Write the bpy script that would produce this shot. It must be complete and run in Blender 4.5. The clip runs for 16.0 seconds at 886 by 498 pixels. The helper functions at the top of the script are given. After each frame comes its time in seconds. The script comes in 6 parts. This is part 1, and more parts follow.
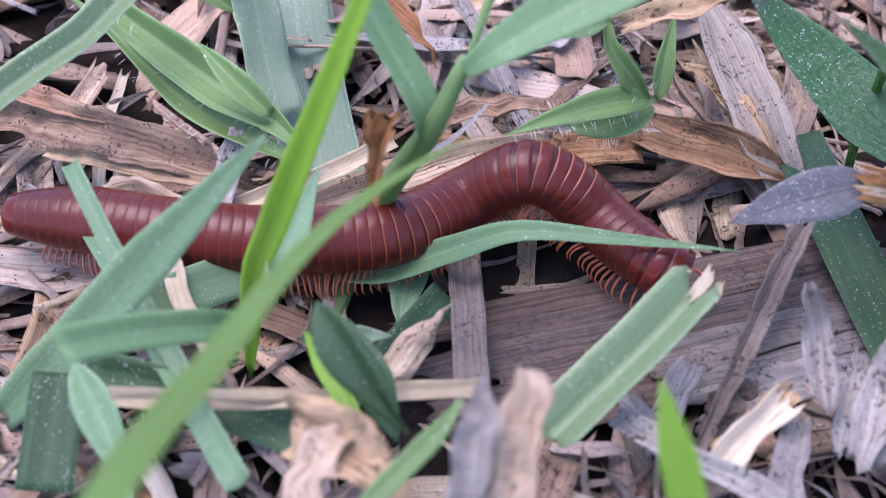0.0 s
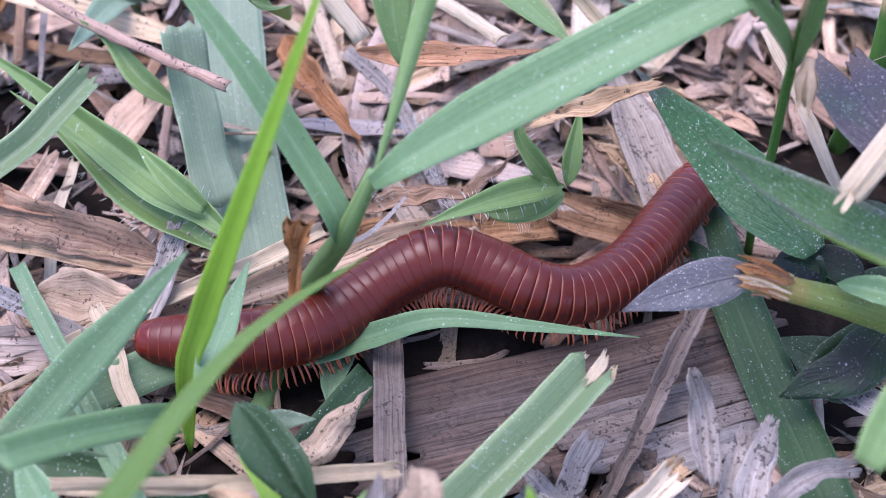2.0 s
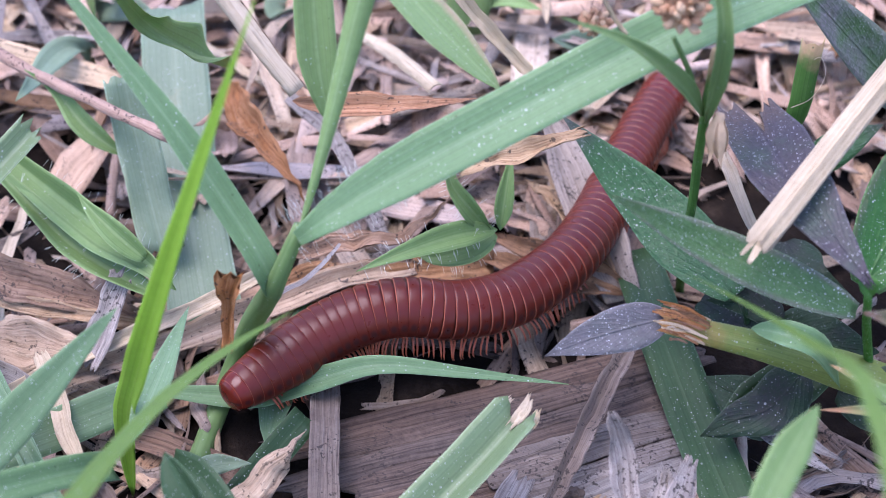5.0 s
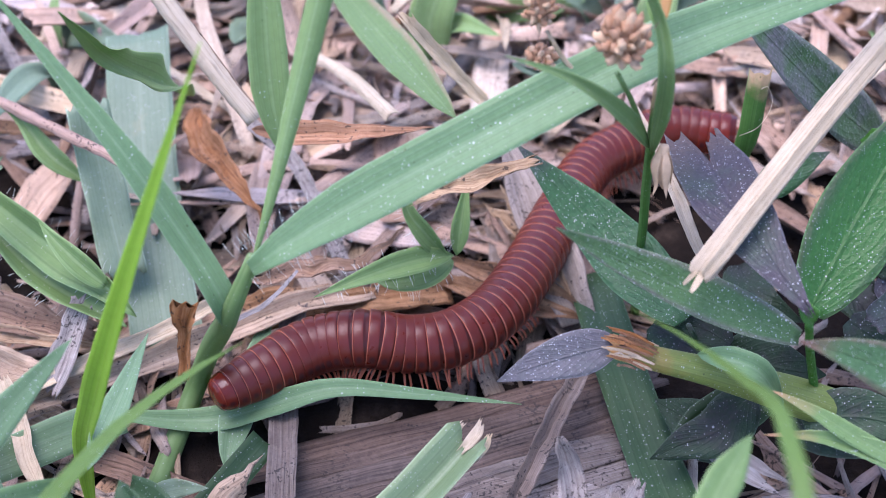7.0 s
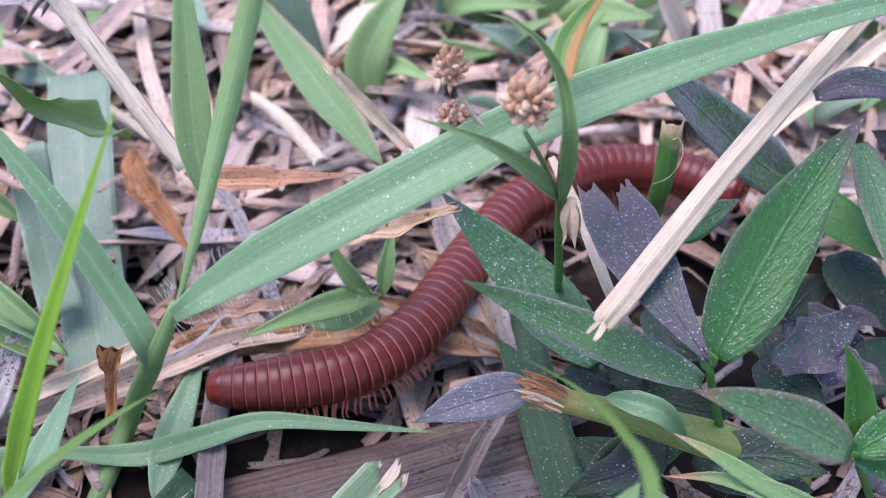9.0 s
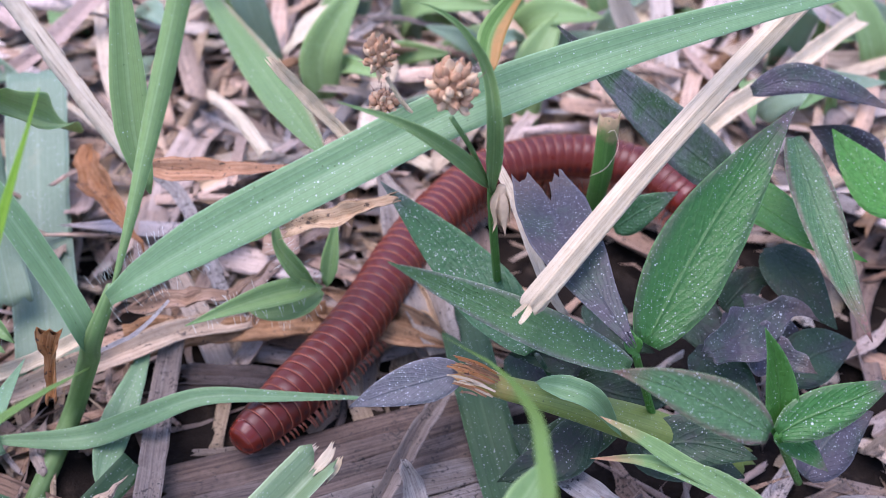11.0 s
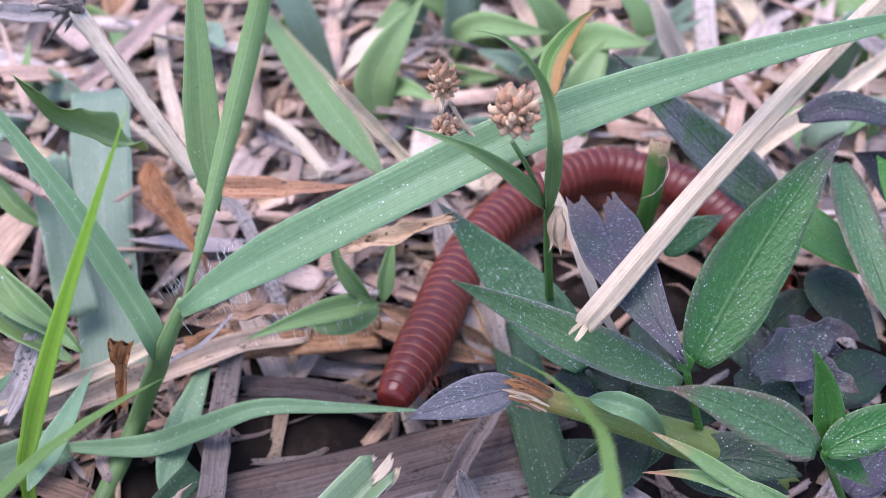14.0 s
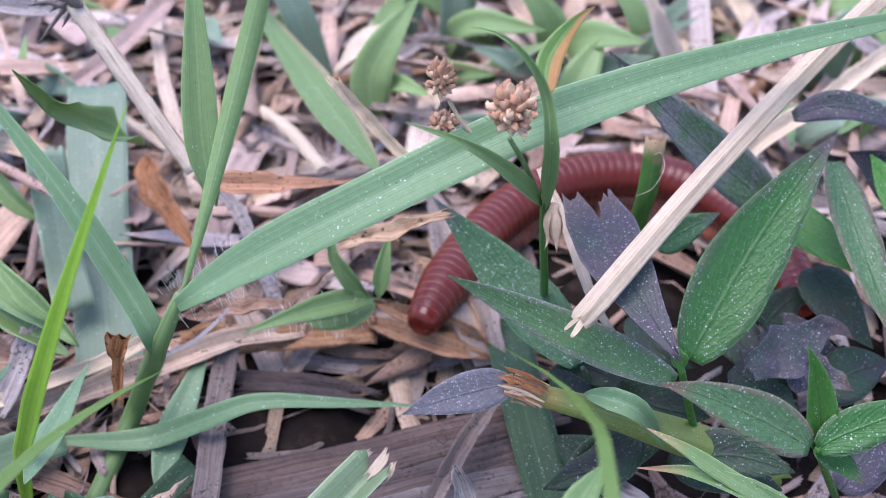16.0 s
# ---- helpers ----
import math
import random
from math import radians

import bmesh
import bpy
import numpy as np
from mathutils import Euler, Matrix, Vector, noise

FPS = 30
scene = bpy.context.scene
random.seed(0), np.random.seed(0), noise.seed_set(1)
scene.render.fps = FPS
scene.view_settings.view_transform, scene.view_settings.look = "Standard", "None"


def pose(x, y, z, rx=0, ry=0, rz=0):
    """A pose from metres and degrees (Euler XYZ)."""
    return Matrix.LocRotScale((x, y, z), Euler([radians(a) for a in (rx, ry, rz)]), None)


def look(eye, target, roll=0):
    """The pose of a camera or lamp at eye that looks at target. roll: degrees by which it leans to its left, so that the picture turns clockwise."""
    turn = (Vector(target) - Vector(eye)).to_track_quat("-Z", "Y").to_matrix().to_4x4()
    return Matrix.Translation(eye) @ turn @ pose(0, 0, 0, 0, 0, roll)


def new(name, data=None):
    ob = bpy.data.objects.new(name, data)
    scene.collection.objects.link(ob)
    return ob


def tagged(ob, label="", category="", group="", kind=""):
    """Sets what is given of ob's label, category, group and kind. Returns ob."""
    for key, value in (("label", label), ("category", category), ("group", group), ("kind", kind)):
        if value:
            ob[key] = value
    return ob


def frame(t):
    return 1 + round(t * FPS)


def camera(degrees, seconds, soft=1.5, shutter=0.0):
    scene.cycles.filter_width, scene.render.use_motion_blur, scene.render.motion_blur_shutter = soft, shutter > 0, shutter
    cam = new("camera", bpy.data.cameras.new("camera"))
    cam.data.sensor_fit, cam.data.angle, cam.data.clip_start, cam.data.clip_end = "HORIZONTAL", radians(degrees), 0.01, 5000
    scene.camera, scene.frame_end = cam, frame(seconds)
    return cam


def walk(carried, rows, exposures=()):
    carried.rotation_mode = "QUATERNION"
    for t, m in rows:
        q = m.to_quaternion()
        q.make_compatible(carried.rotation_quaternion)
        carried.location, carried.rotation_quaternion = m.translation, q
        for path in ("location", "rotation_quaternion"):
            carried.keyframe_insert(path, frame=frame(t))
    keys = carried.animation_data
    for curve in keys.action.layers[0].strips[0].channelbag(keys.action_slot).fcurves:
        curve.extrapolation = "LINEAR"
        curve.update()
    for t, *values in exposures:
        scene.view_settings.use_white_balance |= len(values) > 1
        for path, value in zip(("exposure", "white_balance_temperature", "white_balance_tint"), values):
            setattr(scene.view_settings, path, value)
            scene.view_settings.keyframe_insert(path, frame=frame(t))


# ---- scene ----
MM = 0.001


def mm(p):
    return Vector(p) * MM


# ---- camera ----
cam = camera(34.52, 16.0, soft=0.4)
cam.data.dof.use_dof = True
cam.data.dof.focus_distance = 0.134
cam.data.dof.aperture_fstop = 39
walk(cam, [
    (0, pose(-0.00933, -0.08886, 0.09079, 44.774, -0.782, 1.510)),
    (0.5, pose(-0.00709, -0.08911, 0.09295, 45.185, -0.908, 1.162)),
    (1, pose(-0.00606, -0.08942, 0.09429, 44.899, -0.618, 0.955)),
    (1.5, pose(-0.00350, -0.08911, 0.09810, 44.761, -0.438, 0.528)),
    (2, pose(-0.00284, -0.09022, 0.10337, 44.723, -0.221, 0.575)),
    (2.5, pose(-0.00182, -0.09118, 0.10649, 44.647, -0.003, 0.428)),
    (3, pose(0.00093, -0.09051, 0.10753, 44.757, 0.093, 0.262)),
    (3.5, pose(0.00000, -0.09192, 0.10715, 44.822, 0.032, 0.075)),
    (4, pose(0.00250, -0.09119, 0.10763, 44.746, 0.065, -0.045)),
    (4.5, pose(0.00262, -0.09031, 0.10841, 44.893, -0.006, -0.085)),
    (6.8, pose(0.00486, -0.09153, 0.11073, 45.136, -0.070, -0.383)),
    (7, pose(0.00574, -0.09081, 0.11203, 45.212, -0.297, -0.576)),
    (7.5, pose(0.00772, -0.09261, 0.11366, 45.116, -0.333, -0.680)),
    (8, pose(0.00995, -0.09370, 0.11471, 45.188, -0.937, -1.080)),
    (8.5, pose(0.01140, -0.09290, 0.11724, 45.492, -1.244, -1.138)),
    (9, pose(0.01074, -0.09197, 0.11812, 45.550, -1.216, -1.141)),
    (9.2, pose(0.01221, -0.09324, 0.11797, 45.608, -1.609, -1.436)),
    (11.3, pose(0.01706, -0.09639, 0.11772, 46.510, -1.109, -0.648)),
    (11.5, pose(0.01621, -0.09669, 0.11785, 46.540, -0.885, -0.395)),
    (12, pose(0.01619, -0.09837, 0.11873, 46.523, -1.081, -0.442)),
    (12.5, pose(0.01487, -0.09911, 0.12078, 47.051, -0.959, -0.044)),
    (13, pose(0.01490, -0.09899, 0.11977, 46.901, -1.113, 0.053)),
    (13.5, pose(0.01282, -0.09780, 0.12058, 47.447, -0.609, 0.692)),
    (14, pose(0.01389, -0.09952, 0.12104, 47.086, -1.090, 0.302)),
    (14.5, pose(0.01477, -0.10048, 0.12266, 47.342, -1.534, -0.032)),
    (15, pose(0.01419, -0.10113, 0.12172, 46.832, -1.452, 0.243)),
    (15.5, pose(0.01314, -0.09943, 0.12167, 47.153, -1.430, 0.324)),
    (16, pose(0.01329, -0.10005, 0.12133, 46.977, -1.598, 0.242)),
], exposures=[(0, 2.12, 5960, 31), (7, 2.08, 5960, 31), (11.5, 2.05, 5960, 31), (16, 1.99, 5960, 31)])

# ---- light: bright shade under an overcast sky ----
world = bpy.data.worlds.new("overcast_sky")
scene.world = world
world.use_nodes = True
wn = world.node_tree.nodes
sky = wn.new("ShaderNodeTexSky")
sky.sky_type = "NISHITA"
sky.sun_disc = False
sky.sun_elevation = radians(76)
sky.sun_rotation = radians(-80)
world.node_tree.links.new(sky.outputs[0], wn["Background"].inputs[0])
wn["Background"].inputs[1].default_value = 0.14
sun = new("sun", bpy.data.lights.new("sun", "SUN"))
sun.data.energy = 1.3
sun.data.angle = radians(45)
sun.data.color = (1.0, 0.95, 0.88)
sun.matrix_world = look((-0.3, 0.05, 1.2), (0, 0, 0))


# ---- materials ----
def nodes_of(name):
    m = bpy.data.materials.new(name)
    m.use_nodes = True
    nt = m.node_tree
    return m, nt, nt.nodes["Principled BSDF"], nt.nodes["Material Output"]


def nd(nt, kind, **kw):
    n = nt.nodes.new(kind)
    for k, v in kw.items():
        n.inputs[k].default_value = v
    return n


def ramp(nt, fac, stops):
    r = nt.nodes.new("ShaderNodeValToRGB")
    el = r.color_ramp.elements
    while len(el) < len(stops):
        el.new(0.5)
    for e, (p, c) in zip(el, stops):
        e.position, e.color = p, (*c, 1)
    nt.links.new(fac, r.inputs[0])
    return r.outputs[0]


def mix(nt, fac, a, b, mode="MIX"):
    n = nt.nodes.new("ShaderNodeMix")
    n.data_type, n.blend_type = "RGBA", mode
    for sock, v in ((n.inputs[0], fac), (n.inputs[6], a), (n.inputs[7], b)):
        if isinstance(v, (int, float)):
            sock.default_value = v
        elif isinstance(v, tuple):
            sock.default_value = (*v, 1)
        else:
            nt.links.new(v, sock)
    return n.outputs[2]


def mapped(nt, source, scale):
    mp = nt.nodes.new("ShaderNodeMapping")
    mp.inputs["Scale"].default_value = scale
    nt.links.new(source, mp.inputs[0])
    return mp.outputs[0]


def noise_of(nt, vec, scale, detail=3.0, rough=0.55, w=None):
    n = nt.nodes.new("ShaderNodeTexNoise")
    n.inputs["Scale"].default_value, n.inputs["Detail"].default_value, n.inputs["Roughness"].default_value = scale, detail, rough
    if w is not None:
        n.noise_dimensions = "4D"
        nt.links.new(w, n.inputs["W"])
    nt.links.new(vec, n.inputs["Vector"])
    return n.outputs[0]


def math_node(nt, op, a, b=0.0):
    n = nt.nodes.new("ShaderNodeMath")
    n.operation = op
    for i, v in enumerate((a, b)):
        if isinstance(v, (int, float)):
            n.inputs[i].default_value = v
        else:
            nt.links.new(v, n.inputs[i])
    return n.outputs[0]


def random_socket(nt, island):
    if island:
        return nt.nodes.new("ShaderNodeNewGeometry").outputs["Random Per Island"]
    return nt.nodes.new("ShaderNodeObjectInfo").outputs["Random"]


def bump(nt, bsdf, height, strength, distance):
    b = nt.nodes.new("ShaderNodeBump")
    b.inputs["Strength"].default_value, b.inputs["Distance"].default_value = strength, distance
    nt.links.new(height, b.inputs["Height"])
    nt.links.new(b.outputs[0], bsdf.inputs["Normal"])


def green_material(name, base, vein, tip=None, specks=0.5, rough=0.5, lines=9.0, pinnate=False, blotch=None, edge=None, island=False, spread=0.25, one_side=0, spec=0.32, edge_from=0.33, tip_from=0.72):
    """Living leaf: fine parallel or feathered veins, a pale midrib, dust specks, uneven colour."""
    m, nt, bsdf, out = nodes_of(name)
    uv = nt.nodes.new("ShaderNodeUVMap").outputs[0]
    obj = nt.nodes.new("ShaderNodeTexCoord").outputs["Object"]
    sep = nt.nodes.new("ShaderNodeSeparateXYZ")
    nt.links.new(uv, sep.inputs[0])
    rnd = random_socket(nt, island)
    side = math_node(nt, "ABSOLUTE", math_node(nt, "SUBTRACT", sep.outputs[0], 0.5))
    if pinnate:
        wob = noise_of(nt, obj, 350.0, 2.0, 0.5, rnd)
        along = math_node(nt, "SUBTRACT", math_node(nt, "MULTIPLY", sep.outputs[1], 5.0), math_node(nt, "MULTIPLY", side, 4.5))
        along = math_node(nt, "ADD", along, math_node(nt, "MULTIPLY", wob, 0.9))
        wave = math_node(nt, "SINE", math_node(nt, "MULTIPLY", along, 6.283))
        veins = math_node(nt, "MULTIPLY", math_node(nt, "POWER", math_node(nt, "ABSOLUTE", wave), 10.0), 0.15)
    else:
        drift = noise_of(nt, mapped(nt, uv, (5.0, 0.8, 1.0)), 1.0, 2.0, 0.5, rnd)
        wave = math_node(nt, "SINE", math_node(nt, "MULTIPLY", math_node(nt, "ADD", sep.outputs[0], math_node(nt, "MULTIPLY", drift, 0.12)), lines * 6.283))
        uneven = noise_of(nt, mapped(nt, uv, (lines * 0.9, 1.2, 1.0)), 1.0, 3.0, 0.6, rnd)
        threads = noise_of(nt, mapped(nt, uv, (lines * 7.0, 1.5, 1.0)), 1.0, 3.0, 0.6, rnd)
        veins = math_node(nt, "MULTIPLY", math_node(nt, "ADD", math_node(nt, "MULTIPLY", math_node(nt, "ADD", wave, 1.0), 0.5), math_node(nt, "MULTIPLY", threads, 1.3)), math_node(nt, "MULTIPLY", uneven, 0.45))
    grooves = None if pinnate else math_node(nt, "MULTIPLY", ramp(nt, wave, [(0.55, (0, 0, 0)), (0.97, (0.75, 0.75, 0.75))]), uneven)
    rib = math_node(nt, "SUBTRACT", 1.0, math_node(nt, "MULTIPLY", side, 26.0 if pinnate else 16.0))
    rib = math_node(nt, "MAXIMUM", rib, 0.0)
    fac = math_node(nt, "MINIMUM", math_node(nt, "ADD", veins, math_node(nt, "MULTIPLY", rib, 0.55)), 1.0)
    patch = noise_of(nt, obj, 220.0, 4.0, 0.6, rnd)
    streak = noise_of(nt, mapped(nt, uv, (30.0, 2.0, 1.0)), 1.0, 3.0, 0.6, rnd)
    col = mix(nt, fac, base, vein)
    if grooves is not None:
        col = mix(nt, grooves, col, tuple(c * 0.42 for c in base))
    col = mix(nt, math_node(nt, "MULTIPLY", streak, 0.35), col, tuple(c * 0.6 for c in base))
    if blotch:
        b = ramp(nt, patch, [(0.46, (0, 0, 0)), (0.62, (1, 1, 1))])
        col = mix(nt, b, col, blotch)
    if edge:
        across = math_node(nt, "MULTIPLY", math_node(nt, "SUBTRACT", sep.outputs[0], 0.5), float(one_side)) if one_side else side
        e = math_node(nt, "ADD", across, math_node(nt, "MULTIPLY", math_node(nt, "SUBTRACT", patch, 0.5), 0.22))
        col = mix(nt, ramp(nt, e, [(max(0.0, edge_from), (0, 0, 0)), (edge_from + 0.15, (0.9, 0.9, 0.9))]), col, edge)
    if tip:
        t = math_node(nt, "ADD", sep.outputs[1], math_node(nt, "MULTIPLY", math_node(nt, "SUBTRACT", patch, 0.5), 0.5))
        col = mix(nt, ramp(nt, t, [(tip_from, (0, 0, 0)), (min(1.0, tip_from + 0.25), (1, 1, 1))]), col, tip)
    value = nt.nodes.new("ShaderNodeHueSaturation")
    nt.links.new(col, value.inputs["Color"])
    nt.links.new(math_node(nt, "ADD", math_node(nt, "MULTIPLY", rnd, 2 * spread), 1.0 - spread), value.inputs["Value"])
    value.inputs["Saturation"].default_value = 0.95
    col = value.outputs[0]
    margin = ramp(nt, side, [(0.462, (0, 0, 0)), (0.492, (0.55, 0.55, 0.55))])
    col = mix(nt, margin, col, tuple(min(1.0, 1.5 * c + 0.05) for c in vein))
    if specks:
        cluster = ramp(nt, noise_of(nt, obj, 130.0, 3.0, 0.6, rnd), [(0.36, (0.12, 0.12, 0.12)), (0.64, (1, 1, 1))])
        for scale, size, share in ((5200.0, 0.46, 0.62), (2600.0, 0.3, 0.5), (1150.0, 0.19, 0.55)):
            v = nt.nodes.new("ShaderNodeTexVoronoi")
            v.inputs["Scale"].default_value = scale
            nt.links.new(obj, v.inputs["Vector"])
            pick = nt.nodes.new("ShaderNodeSeparateColor")
            nt.links.new(v.outputs["Color"], pick.inputs[0])
            reach = math_node(nt, "MULTIPLY", math_node(nt, "SUBTRACT", pick.outputs[0], 1.0 - share * specks), size / (share * specks))
            dot = ramp(nt, math_node(nt, "SUBTRACT", reach, v.outputs["Distance"]), [(0.0, (0, 0, 0)), (0.09, (1, 1, 1))])
            shade = math_node(nt, "MULTIPLY", math_node(nt, "ADD", math_node(nt, "MULTIPLY", pick.outputs[1], 0.6), 0.3), cluster)
            col = mix(nt, math_node(nt, "MULTIPLY", dot, shade), col, (0.76, 0.8, 0.77))
        d = nt.nodes.new("ShaderNodeTexVoronoi")
        d.inputs["Scale"].default_value = 1400.0
        nt.links.new(mapped(nt, obj, (1.0, 1.13, 0.91)), d.inputs["Vector"])
        far_dot = nt.nodes.new("ShaderNodeSeparateColor")
        nt.links.new(d.outputs["Color"], far_dot.inputs[0])
        reach = math_node(nt, "MULTIPLY", math_node(nt, "SUBTRACT", far_dot.outputs[2], 0.72), 0.6)
        col = mix(nt, ramp(nt, math_node(nt, "SUBTRACT", reach, d.outputs["Distance"]), [(0.0, (0, 0, 0)), (0.06, (0.75, 0.75, 0.75))]), col, (0.03, 0.028, 0.02))
    pores = noise_of(nt, obj, 2300.0 if pinnate else 1500.0, 3.0, 0.7)
    col = mix(nt, ramp(nt, pores, [(0.4, ((0.45 if pinnate else 0.16),) * 3), (0.56, (0, 0, 0))]), col, tuple(c * 0.45 for c in base))
    wear = noise_of(nt, mapped(nt, obj, (1.0, 1.0, 1.0)), 75.0, 5.0, 0.7, rnd)
    col = mix(nt, ramp(nt, wear, [(0.64, (0, 0, 0)), (0.74, (0.55, 0.55, 0.55))]), col, (base[0] * 1.5 + 0.07, base[1] * 0.95 + 0.04, base[2] * 0.9 + 0.02))
    tone = noise_of(nt, obj, 38.0, 2.0, 0.5, rnd)
    col = mix(nt, ramp(nt, tone, [(0.35, (0.35, 0.35, 0.35)), (0.65, (0, 0, 0))]), col, tuple(c * 0.62 for c in base))
    nt.links.new(col, bsdf.inputs["Base Color"])
    bsdf.inputs["Roughness"].default_value = rough
    bsdf.inputs["Specular IOR Level"].default_value = spec
    fine = noise_of(nt, obj, 1500.0, 2.0, 0.6)
    relief = math_node(nt, "ADD", math_node(nt, "ADD", math_node(nt, "MULTIPLY", fac, 1.0 if pinnate else 0.55), math_node(nt, "MULTIPLY", patch, 1.2)), math_node(nt, "MULTIPLY", fine, 0.9 if pinnate else 0.4))
    bump(nt, bsdf, relief, 0.7 if pinnate else 0.5, 0.00028 if pinnate else 0.00013)
    tr = nt.nodes.new("ShaderNodeBsdfTranslucent")
    nt.links.new(mix(nt, 0.5, col, (base[0] * 1.5, base[1] * 1.8, base[2] * 0.6)), tr.inputs[0])
    mixer = nt.nodes.new("ShaderNodeMixShader")
    mixer.inputs[0].default_value = 0.28
    nt.links.new(bsdf.outputs[0], mixer.inputs[1])
    nt.links.new(tr.outputs[0], mixer.inputs[2])
    nt.links.new(mixer.outputs[0], out.inputs[0])
    return m


def dry_material(name, light, mid, dark, mould=0.5, fibres=24.0, rough=0.8, island=False, spread=0.3, bumps=0.9, tints=()):
    """Dead plant fibre: long fine streaks, dark cracks, mould specks, bleached and browned patches."""
    m, nt, bsdf, out = nodes_of(name)
    uv = nt.nodes.new("ShaderNodeUVMap").outputs[0]
    obj = nt.nodes.new("ShaderNodeTexCoord").outputs["Object"]
    rnd = random_socket(nt, island)
    warp = nt.nodes.new("ShaderNodeVectorMath")
    warp.operation = "MULTIPLY_ADD"
    bend = nt.nodes.new("ShaderNodeTexNoise")
    bend.inputs["Scale"].default_value, bend.inputs["Detail"].default_value = 95.0, 2.0
    nt.links.new(obj, bend.inputs["Vector"])
    nt.links.new(bend.outputs["Color"], warp.inputs[0])
    warp.inputs[1].default_value = (0.05, 0.0, 0.0)
    nt.links.new(uv, warp.inputs[2])
    uv = warp.outputs[0]
    fib = noise_of(nt, mapped(nt, uv, (fibres * 0.8, 0.9, 1.0)), 1.0, 6.0, 0.72, rnd)
    fine = noise_of(nt, mapped(nt, uv, (fibres * 4.5, 2.6, 1.0)), 1.0, 3.0, 0.65, rnd)
    patch = noise_of(nt, obj, 170.0, 5.0, 0.65, rnd)
    grain = noise_of(nt, obj, 1300.0, 3.0, 0.7)
    both = math_node(nt, "ADD", math_node(nt, "MULTIPLY", fib, 0.5), math_node(nt, "ADD", math_node(nt, "MULTIPLY", fine, 0.33), math_node(nt, "MULTIPLY", grain, 0.17)))
    col = ramp(nt, both, [(0.37, dark), (0.46, mid), (0.61, light)])
    col = mix(nt, ramp(nt, patch, [(0.45, (0, 0, 0)), (0.68, (0.6, 0.6, 0.6))]), col, mid)
    col = mix(nt, ramp(nt, patch, [(0.26, (0.7, 0.7, 0.7)), (0.43, (0, 0, 0))]), col, tuple(0.6 * a + 0.4 * b for a, b in zip(dark, mid)))
    crack = noise_of(nt, mapped(nt, uv, (fibres * 0.5, 0.45, 1.0)), 1.0, 4.0, 0.6, rnd)
    line = ramp(nt, crack, [(0.488, (0, 0, 0)), (0.5, (0.6, 0.6, 0.6)), (0.512, (0, 0, 0))])
    line = math_node(nt, "MULTIPLY", line, ramp(nt, patch, [(0.4, (0, 0, 0)), (0.6, (1, 1, 1))]))
    col = mix(nt, line, col, tuple(c * 0.35 for c in dark))
    value = nt.nodes.new("ShaderNodeHueSaturation")
    nt.links.new(col, value.inputs["Color"])
    nt.links.new(math_node(nt, "ADD", math_node(nt, "MULTIPLY", rnd, 2 * spread), 1.0 - spread), value.inputs["Value"])
    nt.links.new(math_node(nt, "ADD", math_node(nt, "MULTIPLY", math_node(nt, "FRACT", math_node(nt, "MULTIPLY", rnd, 7.3)), 0.35), 0.85), value.inputs["Saturation"])
    col = value.outputs[0]
    if tints:
        pick = math_node(nt, "FRACT", math_node(nt, "MULTIPLY", rnd, 13.7))
        col = mix(nt, 1.0, col, ramp(nt, pick, [(k / max(1, len(tints) - 1), c) for k, c in enumerate(tints)]), "MULTIPLY")
    if mould:
        grains = noise_of(nt, obj, 2100.0, 2.0, 0.65)
        where = noise_of(nt, obj, 330.0, 2.0, 0.5)
        spots = ramp(nt, math_node(nt, "ADD", grains, math_node(nt, "MULTIPLY", math_node(nt, "SUBTRACT", where, 0.5), 0.45)), [(0.63 - 0.04 * mould, (0, 0, 0)), (0.7 - 0.04 * mould, (0.8, 0.8, 0.8))])
        col = mix(nt, spots, col, (0.025, 0.021, 0.018))
    nt.links.new(col, bsdf.inputs["Base Color"])
    bsdf.inputs["Roughness"].default_value = rough
    bsdf.inputs["Specular IOR Level"].default_value = 0.3
    relief = math_node(nt, "SUBTRACT", math_node(nt, "ADD", both, math_node(nt, "MULTIPLY", patch, 0.5)), math_node(nt, "MULTIPLY", line, 0.5))
    bump(nt, bsdf, relief, bumps, 0.00045)
    return m


GREEN = green_material("grass_green", (0.105, 0.21, 0.078), (0.21, 0.335, 0.175), specks=0.25, lines=8.0, spread=0.15)
GREEN_YELLOW = green_material("grass_yellow_green", (0.085, 0.17, 0.022), (0.13, 0.22, 0.04), specks=0.1, lines=6, spread=0.1)
GREEN_BRIGHT = green_material("grass_bright", (0.17, 0.34, 0.012), (0.23, 0.4, 0.03), specks=0.0, lines=6)
GREEN_BLUE = green_material("grass_bluish", (0.125, 0.23, 0.105), (0.2, 0.305, 0.165), specks=0.5, lines=8)
GREEN_PALE = green_material("grass_pale", (0.165, 0.245, 0.15), (0.26, 0.345, 0.225), specks=0.3, lines=12, spread=0.12)
GREEN_LIGHT = green_material("grass_light", (0.18, 0.295, 0.09), (0.29, 0.41, 0.17), specks=0.1, lines=7, spread=0.1)
GREEN_TIP = green_material("grass_brown_tip", (0.15, 0.27, 0.075), (0.24, 0.36, 0.14), tip=(0.36, 0.17, 0.09), specks=0.3, lines=9)
GREEN_DUSTY = green_material("grass_dusty", (0.15, 0.235, 0.105), (0.27, 0.365, 0.205), specks=0.55, lines=8)
GREEN_SOFT = green_material("leaf_soft_green", (0.13, 0.235, 0.065), (0.24, 0.355, 0.14), specks=0.1, lines=5, rough=0.55, spread=0.12)
